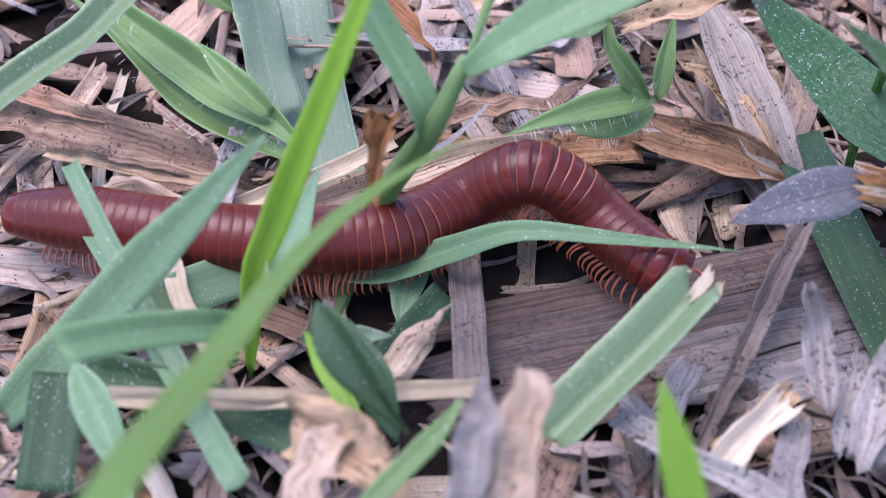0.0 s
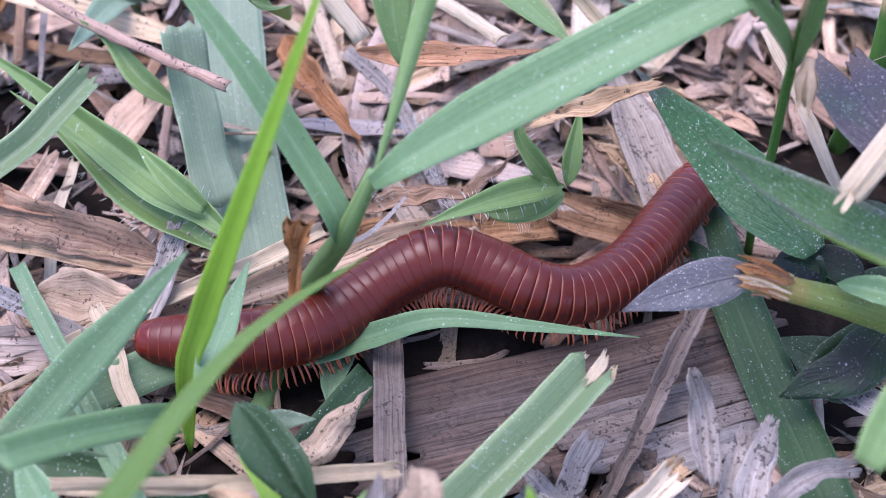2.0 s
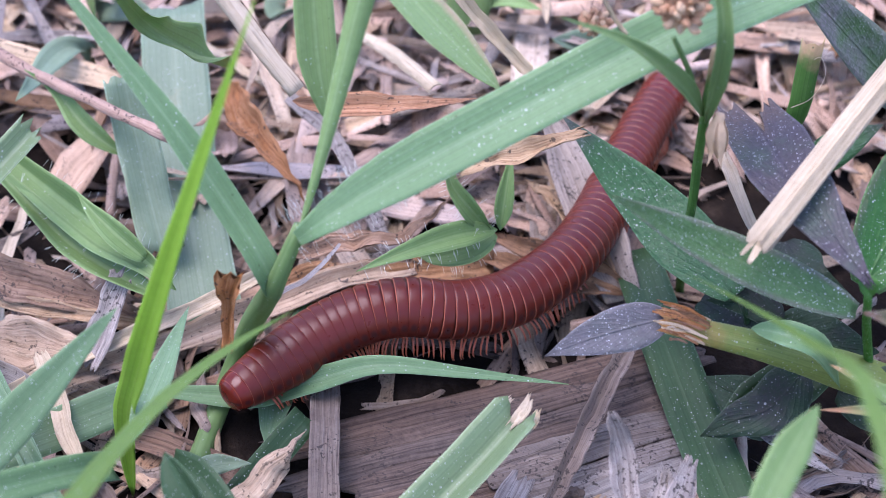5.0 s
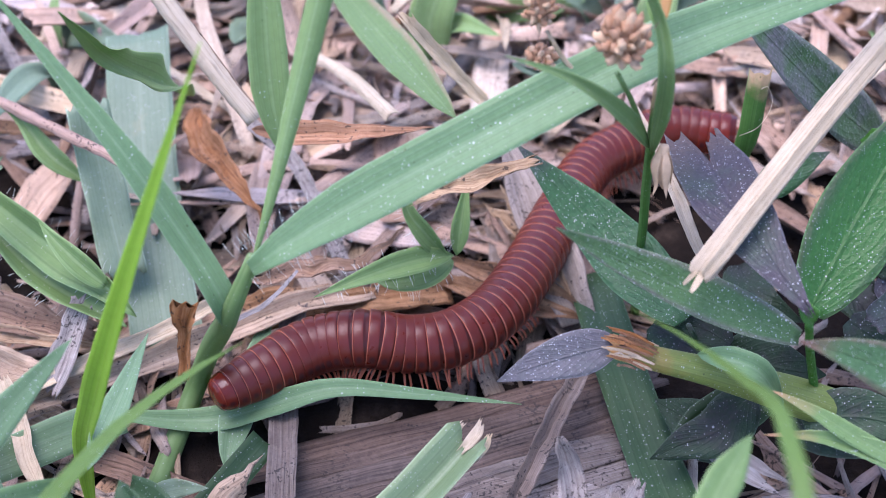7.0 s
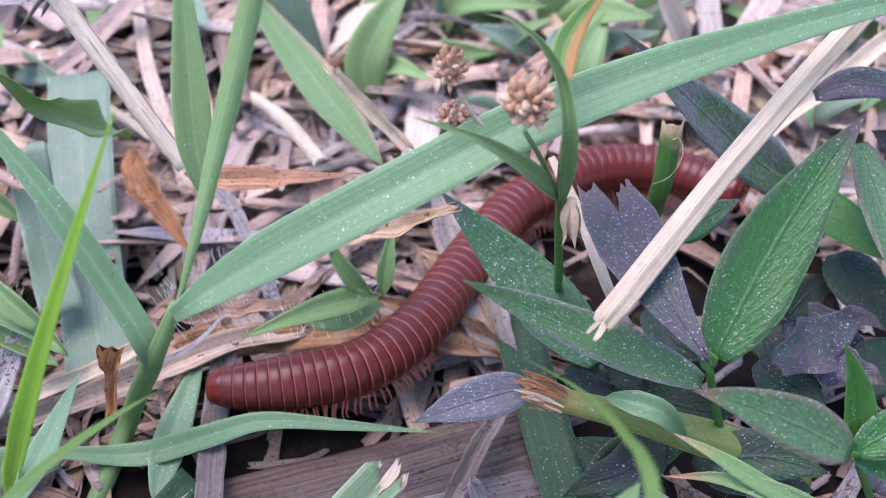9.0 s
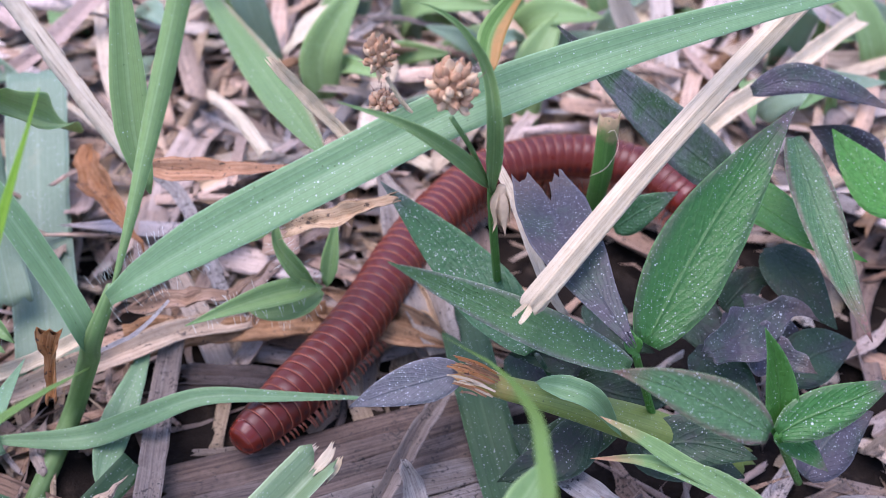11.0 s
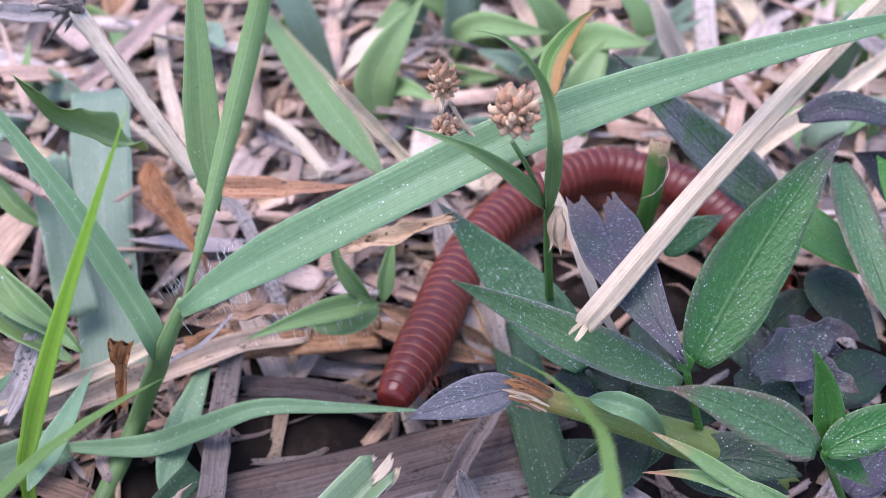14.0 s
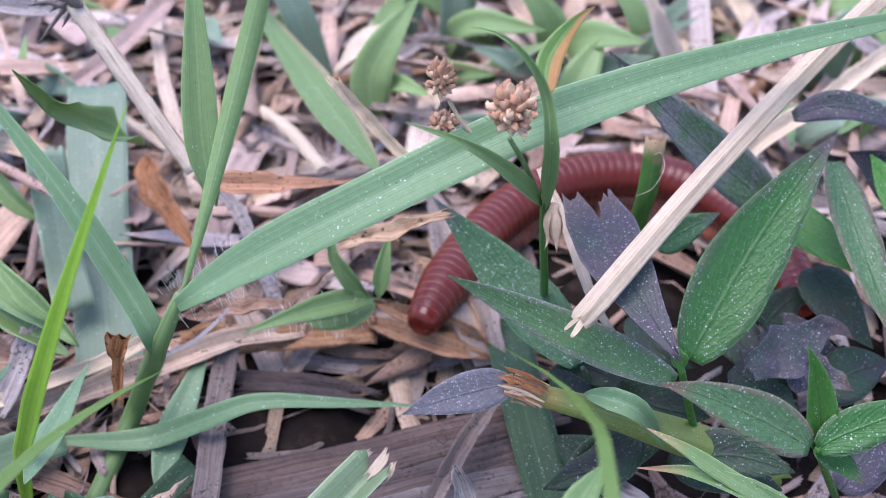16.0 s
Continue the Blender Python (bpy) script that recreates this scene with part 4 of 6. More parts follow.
leaf(side_weed, LEAF_DEEP, [(39.6, 16.1, 14.0), (42.3, 15.8, 17.0), (45.9, 16.5, 19.0)], 3.6, prof="leaf", n=14, fold=0.1, label="small bluish green leaf tip")

purple = plant("fallen_leaf", "dusty purple-grey pointed leaf caught on a cut stem", "leaf")
leaf(purple, LEAF_DUSTY, [(22.7, -6.1, 15.8), (19.8, -6.5, 15.3), (17.1, -7.0, 14.7), (14.5, -7.6, 14.1), (11.9, -8.4, 13.4)], 4.2, prof="leaf", n=18, m=8, fold=0.08)

part("stalk", tube_data([(22.7, -6.3, 16.0), (24.2, -6.3, 16.0), (25.6, -5.9, 15.0)], [0.35, 0.4], n=6, m=7), LEAF_PURPLE, purple)

cut = plant("cut_stem", "yellow-green cut grass stem with a burnt brown end", "grass")
leaf(cut, STEM_CUT, [(52.0, -7.6, 4.0), (43.0, -8.4, 9.6), (36.0, -8.8, 13.2), (30.5, -8.6, 15.2), (26.1, -7.9, 16.0), (22.2, -6.7, 16.4)], 5.0, name="sheath", prof="stub", n=26, m=8, fold=0, curl=-1.3, ragged=0.8)
leaf(cut, GREEN, [(29.5, -8.3, 17.0), (32.2, -10.0, 18.0), (34.8, -10.7, 17.0), (38.0, -10.0, 11.0)], 2.3, prof="lance", n=16, fold=0.3, label="folded pale green leaf")
END = np.array((22.5, -6.9, 16.4))
BACK = np.array((26.5, -8.7, 16.2)) - END
ACROSS = np.array((21.7, -8.5, 16.4)) - END
frays = random.Random(8)
for k in range(24):
    o = (k + 0.5) / 12 - 1
    a = END + BACK * frays.uniform(0.2, 0.9) + ACROSS * o * 1.1 + np.array((0, 0, 0.7 - 0.9 * o * o))
    b = END - BACK * frays.uniform(-0.25, 0.4) + ACROSS * o * frays.uniform(1.0, 1.4) + np.array((0, 0, 0.6 - 0.8 * o * o + frays.uniform(-0.4, 0.5)))
    leaf(cut, frays.choice((DEAD_RUST, DEAD_RUST, DEAD_BROWN, STRAW)), [a, (a + b) / 2 + np.array((0, 0, 0.25)), b], frays.uniform(0.12, 0.34), name="frayed_fibre", prof="sliver", n=8, m=3, wave=0.2)

# sedge with seed heads
sedge = plant("sedge", "small green sedge with brown dry seed heads", "sedge")
part("stem", tube_data([(28.4, 14.7, -3.0), (27.5, 12.4, 6.0), (26.4, 7.5, 17.0), (25.6, 4.9, 25.0), (24.9, 2.1, 34.0), (24.6, 0.6, 40.0)], [0.46, 0.44, 0.42], n=14, m=8), GREEN_STUB, sedge)
leaf(sedge, GREEN_SOFT, [(25.1, 2.3, 31.0), (24.7, -0.5, 41.5), (23.9, 1.0, 46.0), (21.7, 1.2, 50.0), (19.2, 1.4, 52.0), (17.2, 2.2, 52.0)], 1.5, prof="lance", n=24, fold=0.5, label="curved green sedge leaf")
leaf(sedge, GREEN_SOFT, [(24.8, 2.0, 32.0), (21.7, -1.1, 38.0), (17.0, -3.9, 44.0), (11.6, -4.7, 47.0)], 1.7, prof="lance", n=18, fold=0.3)
leaf(sedge, LEAF_TURN, [(24.1, 1.9, 45.0), (24.4, 4.9, 46.5), (25.7, 6.9, 48.0), (27.2, 7.9, 49.5), (28.6, 9.0, 50.0)], 2.3, prof="leaf", n=16, fold=0.2, label="yellowing leaf with orange-brown edge")
part("stalk", tube_data([(25.0, 3.1, 31.0), (22.9, 1.8, 37.0), (21.1, 0.9, 41.0)], [0.28, 0.25], n=8, m=6), GREEN_SOFT, sedge)
part("stalk", tube_data([(21.4, 2.9, 36.0), (17.4, 3.3, 40.0), (15.5, 3.9, 43.0)], [0.22, 0.2], n=8, m=6), STRAW, sedge)


def seed_head(center, radius, seed, long=1.3):
    """A dry cluster of plump papery husks, each with a short withered thread."""
    rnd = random.Random(seed)
    c = np.array(center, float)
    squash = np.array((1, 1, long))
    core = part("seed_head", tube_data([c - (0, 0, radius * 0.6 * long), c, c + (0, 0, radius * 0.6 * long)], [0.25 * radius, 0.55 * radius, 0.25 * radius], n=8, m=8, rough=0.2), SEED, sedge, "brown dry seed head")
    count = int(16 + 14 * radius)
    for k in range(count):
        h = 1 - 2 * (k + 0.5) / count
        a = k * 2.39996 + rnd.uniform(-0.3, 0.3)
        d = np.array((math.sqrt(1 - h * h) * math.cos(a), math.sqrt(1 - h * h) * math.sin(a), h))
        up = np.array((0, 0, 0.55))
        p = c + d * radius * 0.42 * squash
        tip = d + up
        q = p + tip / np.linalg.norm(tip) * radius * rnd.uniform(0.38, 0.6) * squash
        side = np.array((rnd.gauss(0, 1), rnd.gauss(0, 1), rnd.gauss(0, 1))) * 0.06 * radius
        w = radius * rnd.uniform(0.15, 0.24)
        part("husk", tube_data([p, (p + q) / 2 + side + d * 0.1 * radius, q], [0.5 * w, w, 0.8 * w, 0.12 * w], n=7, m=7, flat=0.62), rnd.choice((HUSK_PALE, SEED, SEED)), core)
        if k % 3 == 0:
            e = q + (tip * 0.22 + np.array((rnd.uniform(-0.2, 0.2), rnd.uniform(-0.2, 0.2), rnd.uniform(-0.1, 0.2)))) * radius
            part("bristle", tube_data([q - tip * 0.05, (q + e) / 2 + side, e], [0.045, 0.02], n=4, m=4), BRISTLE, core)


seed_head((21.2, -0.2, 45.0), 2.6, 1, 1.1)
seed_head((14.8, 4.2, 45.0), 1.6, 2, 1.5)
seed_head((15.2, 4.3, 40.0), 1.7, 3, 0.7)
pod = part("seed_pod", tube_data([(25.9, 1.2, 33.0), (25.8, 0.9, 31.8), (25.9, 0.5, 30.4), (26.1, 0.2, 29.0)], [0.4, 0.62, 0.75, 0.5, 0.12], n=14, m=10, rough=0.06), HUSK_PALE, sedge, "plump pale brown seed pod")
for k in range(5):
    a = k * 1.2566
    d = np.array((math.cos(a), math.sin(a), 0)) * 0.62
    part("bract", ribbon_data([np.array((25.85, 1.0, 32.6)) + d * 0.6, np.array((25.85, 0.7, 31.2)) + d * 1.3, np.array((26.0, 0.4, 29.6)) + d * 1.1, np.array((26.0, 0.2, 28.6)) + d * 1.7], 0.9, prof="leaf", n=8, m=3, face=tuple(d), thick=0.06), HUSK_PALE, pod)

green_stub = plant("cut_stem", "short green cut stem with a ragged brown rim", "grass")
leaf(green_stub, GREEN_STUB, [(38.8, 25.0, 2.0), (38.4, 21.2, 11.0), (38.0, 17.7, 18.8), (38.1, 18.1, 22.9), (38.2, 18.7, 27.0)], 3.2, name="sheath", prof="strap", n=12, m=8, fold=0, curl=-1.4, ragged=0.4)
part("fibre", tube_data([(36.2, 15.4, 22.0), (37.6, 14.4, 24.0), (38.7, 15.3, 26.0), (38.4, 16.7, 27.0), (37.7, 16.4, 27.0)], [0.035, 0.03], n=20, m=5), STRAW, green_stub, "thin pale curled fibre")

# straws
big_straw = plant("dry_straw", "pale cream folded dry straw leaning across the weeds", "straw", "straws")
BIG = [(28.2, -9.4, 28.6), (41.5, 6.2, 34.0), (54.7, 21.5, 37.5), (63.0, 31.0, 39.0)]
for sx, rl in ((-0.55, 38), (0.55, -30)):
    leaf(big_straw, STRAW, [(x + sx * 0.8, y - sx * 0.5, z) for x, y, z in BIG], 1.5, name="straw_half", prof="strap", n=22, m=5, fold=0.06, roll=rl, ragged=0.7, wave=0.04)
leaf(big_straw, STRAW, [(28.6, -9.0, 28.7), (27.6, -10.6, 28.2), (27.1, -11.3, 28.1)], 0.6, name="frayed_fibre", prof="sliver", n=6)
leaf(big_straw, STRAW, [(28.0, -9.2, 28.6), (27.2, -10.0, 28.5), (26.5, -10.9, 28.6)], 0.4, name="frayed_fibre", prof="sliver", n=6)
strip("dry_straw", "thin tan dry straw", "straw", STRAW, [(50.6, 29.4, 16.0), (54.2, 33.3, 16.0), (62.8, 41.3, 16.3), (73.5, 51.5, 17.0)], 2.3, group="straws", prof="strap", n=20, fold=0.35)
strip("dry_straw", "pale narrow straw beside the purple leaf", "straw", STRAW, [(33.2, 2.0, 15.0), (31.0, 4.1, 18.0), (29.0, 9.3, 21.0), (25.7, 16.1, 25.0)], 1.3, group="straws", prof="sliver", n=14, fold=0.35)
strip("dry_straw", "brown stub with a splayed end", "straw", DEAD_RUST, [(-15.9, -7.9, 13.9), (-15.7, -7.1, 16.0), (-15.4, -6.7, 18.1), (-14.9, -6.7, 20.2), (-14.2, -7.2, 22.3)], 2.9, group="straws", prof="funnel", n=18, m=8, fold=0.55, ragged=0.9, roll=10, crumple=0.35, jag=0.2)
strip("dry_straw", "reddish dry stalk with a broken end", "straw", STRAW_PINK, longer([(-44.8, 33.9, 14.4), (-40.1, 30.2, 14.6), (-35.5, 26.5, 15.0), (-31.0, 23.0, 15.6), (-26.6, 19.5, 16.3)], 0.5, 0.5), 1.9, group="straws", prof="strap", n=16, curl=-1.5, fold=0)
leaning = plant("dry_straw", "pale leaning dry straw stalk with a dark root end", "straw", "straws")
LEAN = longer([(-11.1, 17.5, 22.4), (-14.0, 19.6, 25.4), (-16.8, 21.8, 28.6), (-19.6, 24.0, 31.8), (-22.5, 26.2, 35.2)], 0.0, 0.5)
part("stalk", tube_data(LEAN, [0.95, 1.0, 1.05, 0.95], n=24, m=12, seed=4, rough=0.07, flat=0.8), STRAW, leaning)
leaf(leaning, DEAD_TAN, [(x + 0.9, y, z + 0.3) for x, y, z in LEAN[:-1]], 0.35, name="loose_fibre", prof="sliver", n=14, m=4, wave=0.1)
roots = random.Random(77)
for k in range(26):
    a = np.array(LEAN[-1]) + np.array((roots.uniform(-0.9, 0.9), roots.uniform(-0.9, 0.9), roots.uniform(-0.6, 0.6)))
    d = np.array((roots.gauss(-1.4, 1.4), roots.gauss(0.3, 1.0), roots.gauss(-0.2, 1.0)))
    part("root", tube_data([a, a + d * 0.6 + (0, 0, 0.3), a + d * roots.uniform(1.0, 2.2)], [roots.uniform(0.25, 0.6), 0.22, 0.06], n=7, m=6, rough=0.25), BARK, leaning, "dark dried root")
strip("dry_straw", "long grey weathered dry straw", "straw", STRAW_GREY, [(-14.2, 33.3, 9.0), (-9.6, 30.8, 6.0), (-6.0, 23.5, 4.0), (-2.5, 16.6, 1.0)], 1.8, group="straws", prof="strap", n=14)
strip("dead_leaf", "rust-brown dead leaf strip twisting sideways", "leaf", DEAD_RUST, [(-12.1, 20.5, 18.7), (-7.5, 19.7, 18.8), (-2.9, 19.1, 19.2), (1.8, 18.8, 19.7), (6.5, 18.8, 20.4)], 2.7, prof="lance", n=22, fold=0.3, wave=0.08, roll=-15, roll2=35, crumple=0.4, jag=0.1)
strip("dead_leaf", "crumpled rust-brown dead leaf", "leaf", DEAD_RUST, [(-20.7, 36.0, 9.0), (-18.4, 29.1, 9.0), (-14.6, 22.6, 9.0), (-11.5, 18.6, 7.0)], 3.4, prof="lance", n=18, fold=0.4, wave=0.4, roll=-20, roll2=30)
strip("dead_leaf", "brown curling dead blade near the shoot", "leaf", DEAD_BROWN, [(-12.4, 9.3, 8.0), (-5.5, 10.0, 9.0), (-0.3, 10.5, 10.0), (3.9, 12.7, 13.0)], 2.4, prof="lance", n=18, fold=0.4, wave=0.25, roll=20)
strip("dead_leaf", "broad brown dead blade lying flat", "leaf", DEAD_BROWN, [(-13.6, 11.1, 0.9), (-6.4, 13.1, 0.9), (1.0, 14.3, 0.9), (8.4, 15.5, 0.4)], 4.0, prof="strap", n=16, fold=0.1, wave=0.1)
strip("dry_straw", "long pale straw under the millipede", "straw", DEAD_TAN, [(-34.3, -0.6, 1.0), (-24.1, 3.7, 1.5), (-14.8, 8.2, 2.0), (-7.7, 12.0, 2.0), (-0.3, 15.0, 1.0)], 2.6, group="straws", prof="strap", n=18, fold=0.35)
strip("dry_straw", "long pale frayed straw across the litter", "straw", STRAW, [(-39.1, -4.3, 3.0), (-29.6, 1.3, 4.0), (-21.6, 4.9, 5.0), (-15.1, 8.7, 6.0)], 1.5, group="straws", prof="strap", n=16, fold=0.3)
strip("dry_straw", "thin broken grey twig", "straw", STRAW_GREY, [(-14.4, 1.3, 10.0), (-11.2, 2.4, 11.0), (-9.0, 4.0, 11.5), (-6.9, 6.1, 13.0)], 0.5, group="straws", prof="sliver", n=14)
strip("dry_straw", "pale straw lying by the weathered sheath", "straw", STRAW, [(-32.9, -27.2, 13.7), (-25.9, -24.8, 10.7), (-19.3, -22.2, 7.7), (-13.0, -19.4, 4.9), (-7.0, -16.5, 2.2)], 1.1, group="straws", prof="strap", n=18, curl=-1.3, fold=0)
strip("dry_straw", "grey split stick across the sheath", "straw", BARK, [(21.8, 3.0, 2.3), (19.4, -1.6, 2.6), (17.1, -6.1, 2.4), (13.9, -12.8, 2.3), (10.9, -19.1, 2.0), (8.4, -24.5, 1.0)], 2.1, group="straws", prof="stub", n=26, m=8, fold=0.5, roll=-20, roll2=25, jag=0.15, crumple=0.5, ragged=0.8)
strip("dry_straw", "grey straw fragment with a frayed top", "straw", STRAW_GREY, [(18.6, -21.3, 7.0), (18.5, -18.3, 7.8), (18.3, -16.3, 9.1), (17.8, -15.2, 10.9), (17.1, -15.0, 13.2)], 2.5, group="straws", prof="sliver", n=16, fold=0.4, ragged=0.9, wave=0.15)
strip("dry_straw", "bleached grey straw chip", "straw", STRAW_GREY, [(22.0, -20.5, 5.0), (23.1, -18.4, 7.0), (24.3, -16.2, 8.5)], 2.0, group="straws", prof="sliver", n=12, fold=0.2, ragged=0.8)
strip("dry_straw", "small grey dry straw chip", "straw", STRAW_GREY, [(20.2, -20.4, 4.0), (21.5, -18.3, 6.0), (22.6, -16.0, 7.0)], 1.2, group="straws", prof="sliver", n=12, fold=0.3, ragged=0.5)
strip("dry_straw", "tan folded straw piece", "straw", STRAW, [(9.8, -25.6, 4.0), (12.9, -22.5, 5.0), (15.9, -19.7, 6.0)], 2.4, group="straws", prof="strap", n=12, fold=0.5, ragged=0.7)
strip("dry_straw", "grey upright straw chip", "straw", STRAW_GREY, [(15.3, -27.7, 3.0), (16.0, -24.3, 4.0), (17.5, -20.0, 4.0)], 2.6, group="straws", prof="strap", n=12, fold=0.2, ragged=0.8)
strip("dry_straw", "long grey straw across the litter", "straw", STRAW_GREY, [(3.2, -21.3, 5.0), (7.5, -25.1, 6.0), (12.1, -27.7, 6.0), (15.7, -30.7, 6.0)], 1.8, group="straws", prof="strap", n=14, fold=0.35)
strip("dead_leaf", "crumpled pale tan dead leaf", "leaf", DEAD_TAN, [(-19.8, -29.1, 14.0), (-17.1, -31.5, 15.0), (-14.3, -33.9, 15.0), (-11.7, -35.5, 13.0)], 5.2, prof="leaf", n=20, m=10, fold=0.35, wave=0.35, roll=-25, roll2=25)
strip("dead_leaf", "pale tan curled dead leaf edge", "leaf", DEAD_TAN, [(-17.8, -36.6, 13.0), (-17.8, -34.2, 14.0), (-16.8, -32.2, 15.0), (-15.3, -30.3, 15.0)], 3.6, prof="leaf", n=16, m=8, fold=0.5, wave=0.3, roll=30)
strip("dead_leaf", "bleached pale dead blade tip", "leaf", STRAW_GREY, [(-9.4, -41.3, 18.0), (-8.3, -38.9, 21.0), (-7.6, -36.6, 23.0), (-7.3, -33.5, 25.0)], 2.6, prof="blade", n=14, fold=0.3)
strip("dead_leaf", "brownish dead blade with rounded end", "leaf", DEAD_TAN, [(-6.3, -41.2, 18.0), (-5.6, -38.1, 20.0), (-5.0, -35.8, 22.0), (-4.6, -32.1, 23.0)], 3.0, prof="sliver", n=14, fold=0.25)
strip("dead_leaf", "spotted brown piece of dead sheath", "leaf", DEAD_TAN, [(-16.6, -17.9, 3.0), (-13.4, -15.7, 5.0), (-10.9, -13.8, 7.0), (-9.7, -11.9, 7.0)], 4.0, prof="leaf", n=16, m=8, fold=0, curl=-1.2, ragged=0.8)
strip("dead_leaf", "upright spotted dead sheath strip", "leaf", BARK, [(-7.6, -19.6, 2.0), (-7.9, -14.2, 2.5), (-8.1, -8.5, 2.2), (-8.5, -3.7, 1.0), (-8.7, 2.0, 0.2), (-8.6, 8.5, 0.4), (-8.3, 12.0, 2.0)], 2.9, prof="strap", n=16, m=8, fold=0.15, ragged=0.5, jag=0.08, crumple=0.25)
strip("dead_leaf", "small pale green torn leaf piece", "leaf", GREEN_PALE, [(-19.9, -14.4, 4.0), (-17.5, -13.9, 5.0), (-14.1, -14.5, 6.0)], 2.0, prof="leaf", n=12, wave=0.3)
strip("grass", "dark green blade under the litter", "grass", GREEN_DARK_SHADE, [(-10.0, -6.2, 2.0), (-12.9, -10.9, 2.0), (-15.6, -15.4, 2.0)], 3.0, prof="strap", n=10)

withered = plant("dead_grass_shoot", "withered grass shoot with a grey blade and folded brown leaves", "dead plant")
leaf(withered, WITHER, [(22.0, 11.6, -0.8), (20.2, 16.4, 1.2), (18.1, 22.6, 3.2), (16.0, 29.1, 5.2), (13.6, 34.0, 8.0)], 5.4, name="grey_blade", prof="blade", n=28, m=10, fold=0.3, roll=8, roll2=-14, jag=0.06, crumple=0.35, label="broad grey-tan withered blade")
leaf(withered, DEAD_TAN, [(21.6, 12.6, -0.4), (19.2, 17.6, 0.8), (16.6, 23.2, 2.2), (14.0, 28.6, 3.6)], 3.2, name="side_blade", prof="lance", n=24, m=8, fold=0.35, roll=28, crumple=0.4, jag=0.08)
leaf(withered, DEAD_BROWN, [(22.0, 11.8, -0.3), (16.6, 12.8, 0.4), (11.3, 14.5, 0.7), (6.5, 17.2, 0.4), (2.1, 19.2, 0.0)], 2.6, name="folded_leaf", prof="lance", n=26, m=8, fold=0.45, roll=-12, jag=0.08, crumple=0.4, label="yellowish brown folded dead leaf")
leaf(withered, DEAD_BROWN, [(21.6, 13.0, 0.2), (16.2, 15.4, 1.4), (11.4, 17.2, 1.7), (6.5, 19.4, 1.4)], 3.0, name="folded_leaf", prof="leaf", n=24, m=8, fold=0.4, roll=14, jag=0.1, crumple=0.7)
leaf(withered, DEAD_TAN, [(21.0, 15.4, 0.2), (17.7, 19.5, 1.7), (15.1, 22.6, 2.7), (11.9, 26.0, 3.2)], 3.4, name="folded_leaf", prof="leaf", n=24, m=8, fold=0.35, roll=-25, jag=0.1, crumple=0.8, wave=0.15)
curled = plant("dead_leaf", "large curled brown dead leaf with torn ridged edges", "leaf")
leaf(curled, DEAD_BROWN, [(-60.0, 17.0, 4.6), (-53.0, 13.7, 5.2), (-45.7, 10.3, 5.7), (-39.5, 8.2, 5.7), (-34.1, 6.7, 5.0), (-27.5, 5.6, 3.6)], 4.4, name="lower_half", prof="sliver", n=44, m=12, fold=0.25, roll=-18, roll2=12, ragged=1.2, crumple=0.9, jag=0.22, wave=0.1)
leaf(curled, DEAD_RUST, [(-60.0, 17.6, 6.2), (-52.6, 13.8, 7.0), (-46.8, 11.7, 7.0), (-41.3, 10.0, 6.4), (-35.9, 8.2, 5.2)], 2.6, name="folded_edge", prof="lance", n=40, m=8, fold=0.5, roll=30, roll2=-10, crumple=0.8, jag=0.25, wave=0.2, label="rusty folded upper edge")
leaf(curled, DEAD_TAN, [(-47.0, 8.4, 4.0), (-40.0, 6.4, 4.6), (-33.0, 5.0, 4.2), (-27.0, 4.4, 3.4)], 1.6, name="pale_ridge", prof="sliver", n=30, m=6, fold=0.4, crumple=0.5, jag=0.3)
strip("dry_straw", "weathered straw stump with a torn pale end", "straw", STRAW, [(11.6, 20.8, 21.7), (9.4, 21.3, 24.0), (7.4, 21.5, 26.4), (5.4, 21.7, 29.0), (3.6, 21.7, 31.7)], 1.4, group="straws", prof="strap", n=16, fold=0.35, ragged=0.8)
strip("grass", "bluish green blade beside the bright one", "grass", GREEN_BLUE, [(-22.9, -18.5, 14.2), (-22.4, -13.6, 13.1), (-21.9, -8.7, 12.0), (-21.5, -3.8, 10.9), (-21.1, 1.0, 9.7)], 2.6, prof="lance", n=14, fold=0.15)

strip("grass", "pale green upright grass blade", "grass", GREEN_LIGHT, longer([(-5.6, 3.9, 25.0), (-6.7, 4.6, 28.7), (-7.5, 5.7, 32.8), (-7.8, 7.2, 37.3), (-7.9, 9.1, 42.2)][1:], 0.0, 2.5), 3.4, group="loose grasses", prof="lance", n=16, fold=0.2)
strip("grass", "broad green blade with a browned edge", "grass", GREEN_EDGE, longer([(8.7, 21.1, 19.5), (4.4, 32.2, 16.7), (-0.0, 43.4, 14.2), (-4.5, 54.7, 11.9), (-9.2, 66.1, 9.8)], 0.0, 1.2), 4.6, group="loose grasses", prof="lance", n=18, fold=0.15)
strip("grass", "twisted green grass blade", "grass", GREEN_LIGHT, longer([(-19.8, 32.0, 13.9), (-21.7, 26.0, 20.0), (-23.1, 20.8, 25.8), (-24.1, 16.3, 31.2), (-24.7, 12.6, 36.3)], 0.0, 1.0), 4.0, group="loose grasses", prof="lance", n=30, m=8, fold=0.4, roll=-40, roll2=70, wave=0.35)
strip("grass", "soft green grass blade tip", "grass", GREEN_LIGHT, [(6.5, 52.7, 3.0), (6.2, 54.2, 8.0), (8.5, 56.3, 13.0), (12.4, 59.6, 18.0)], 5.6, group="loose grasses", prof="leaf", n=14, fold=0.2)
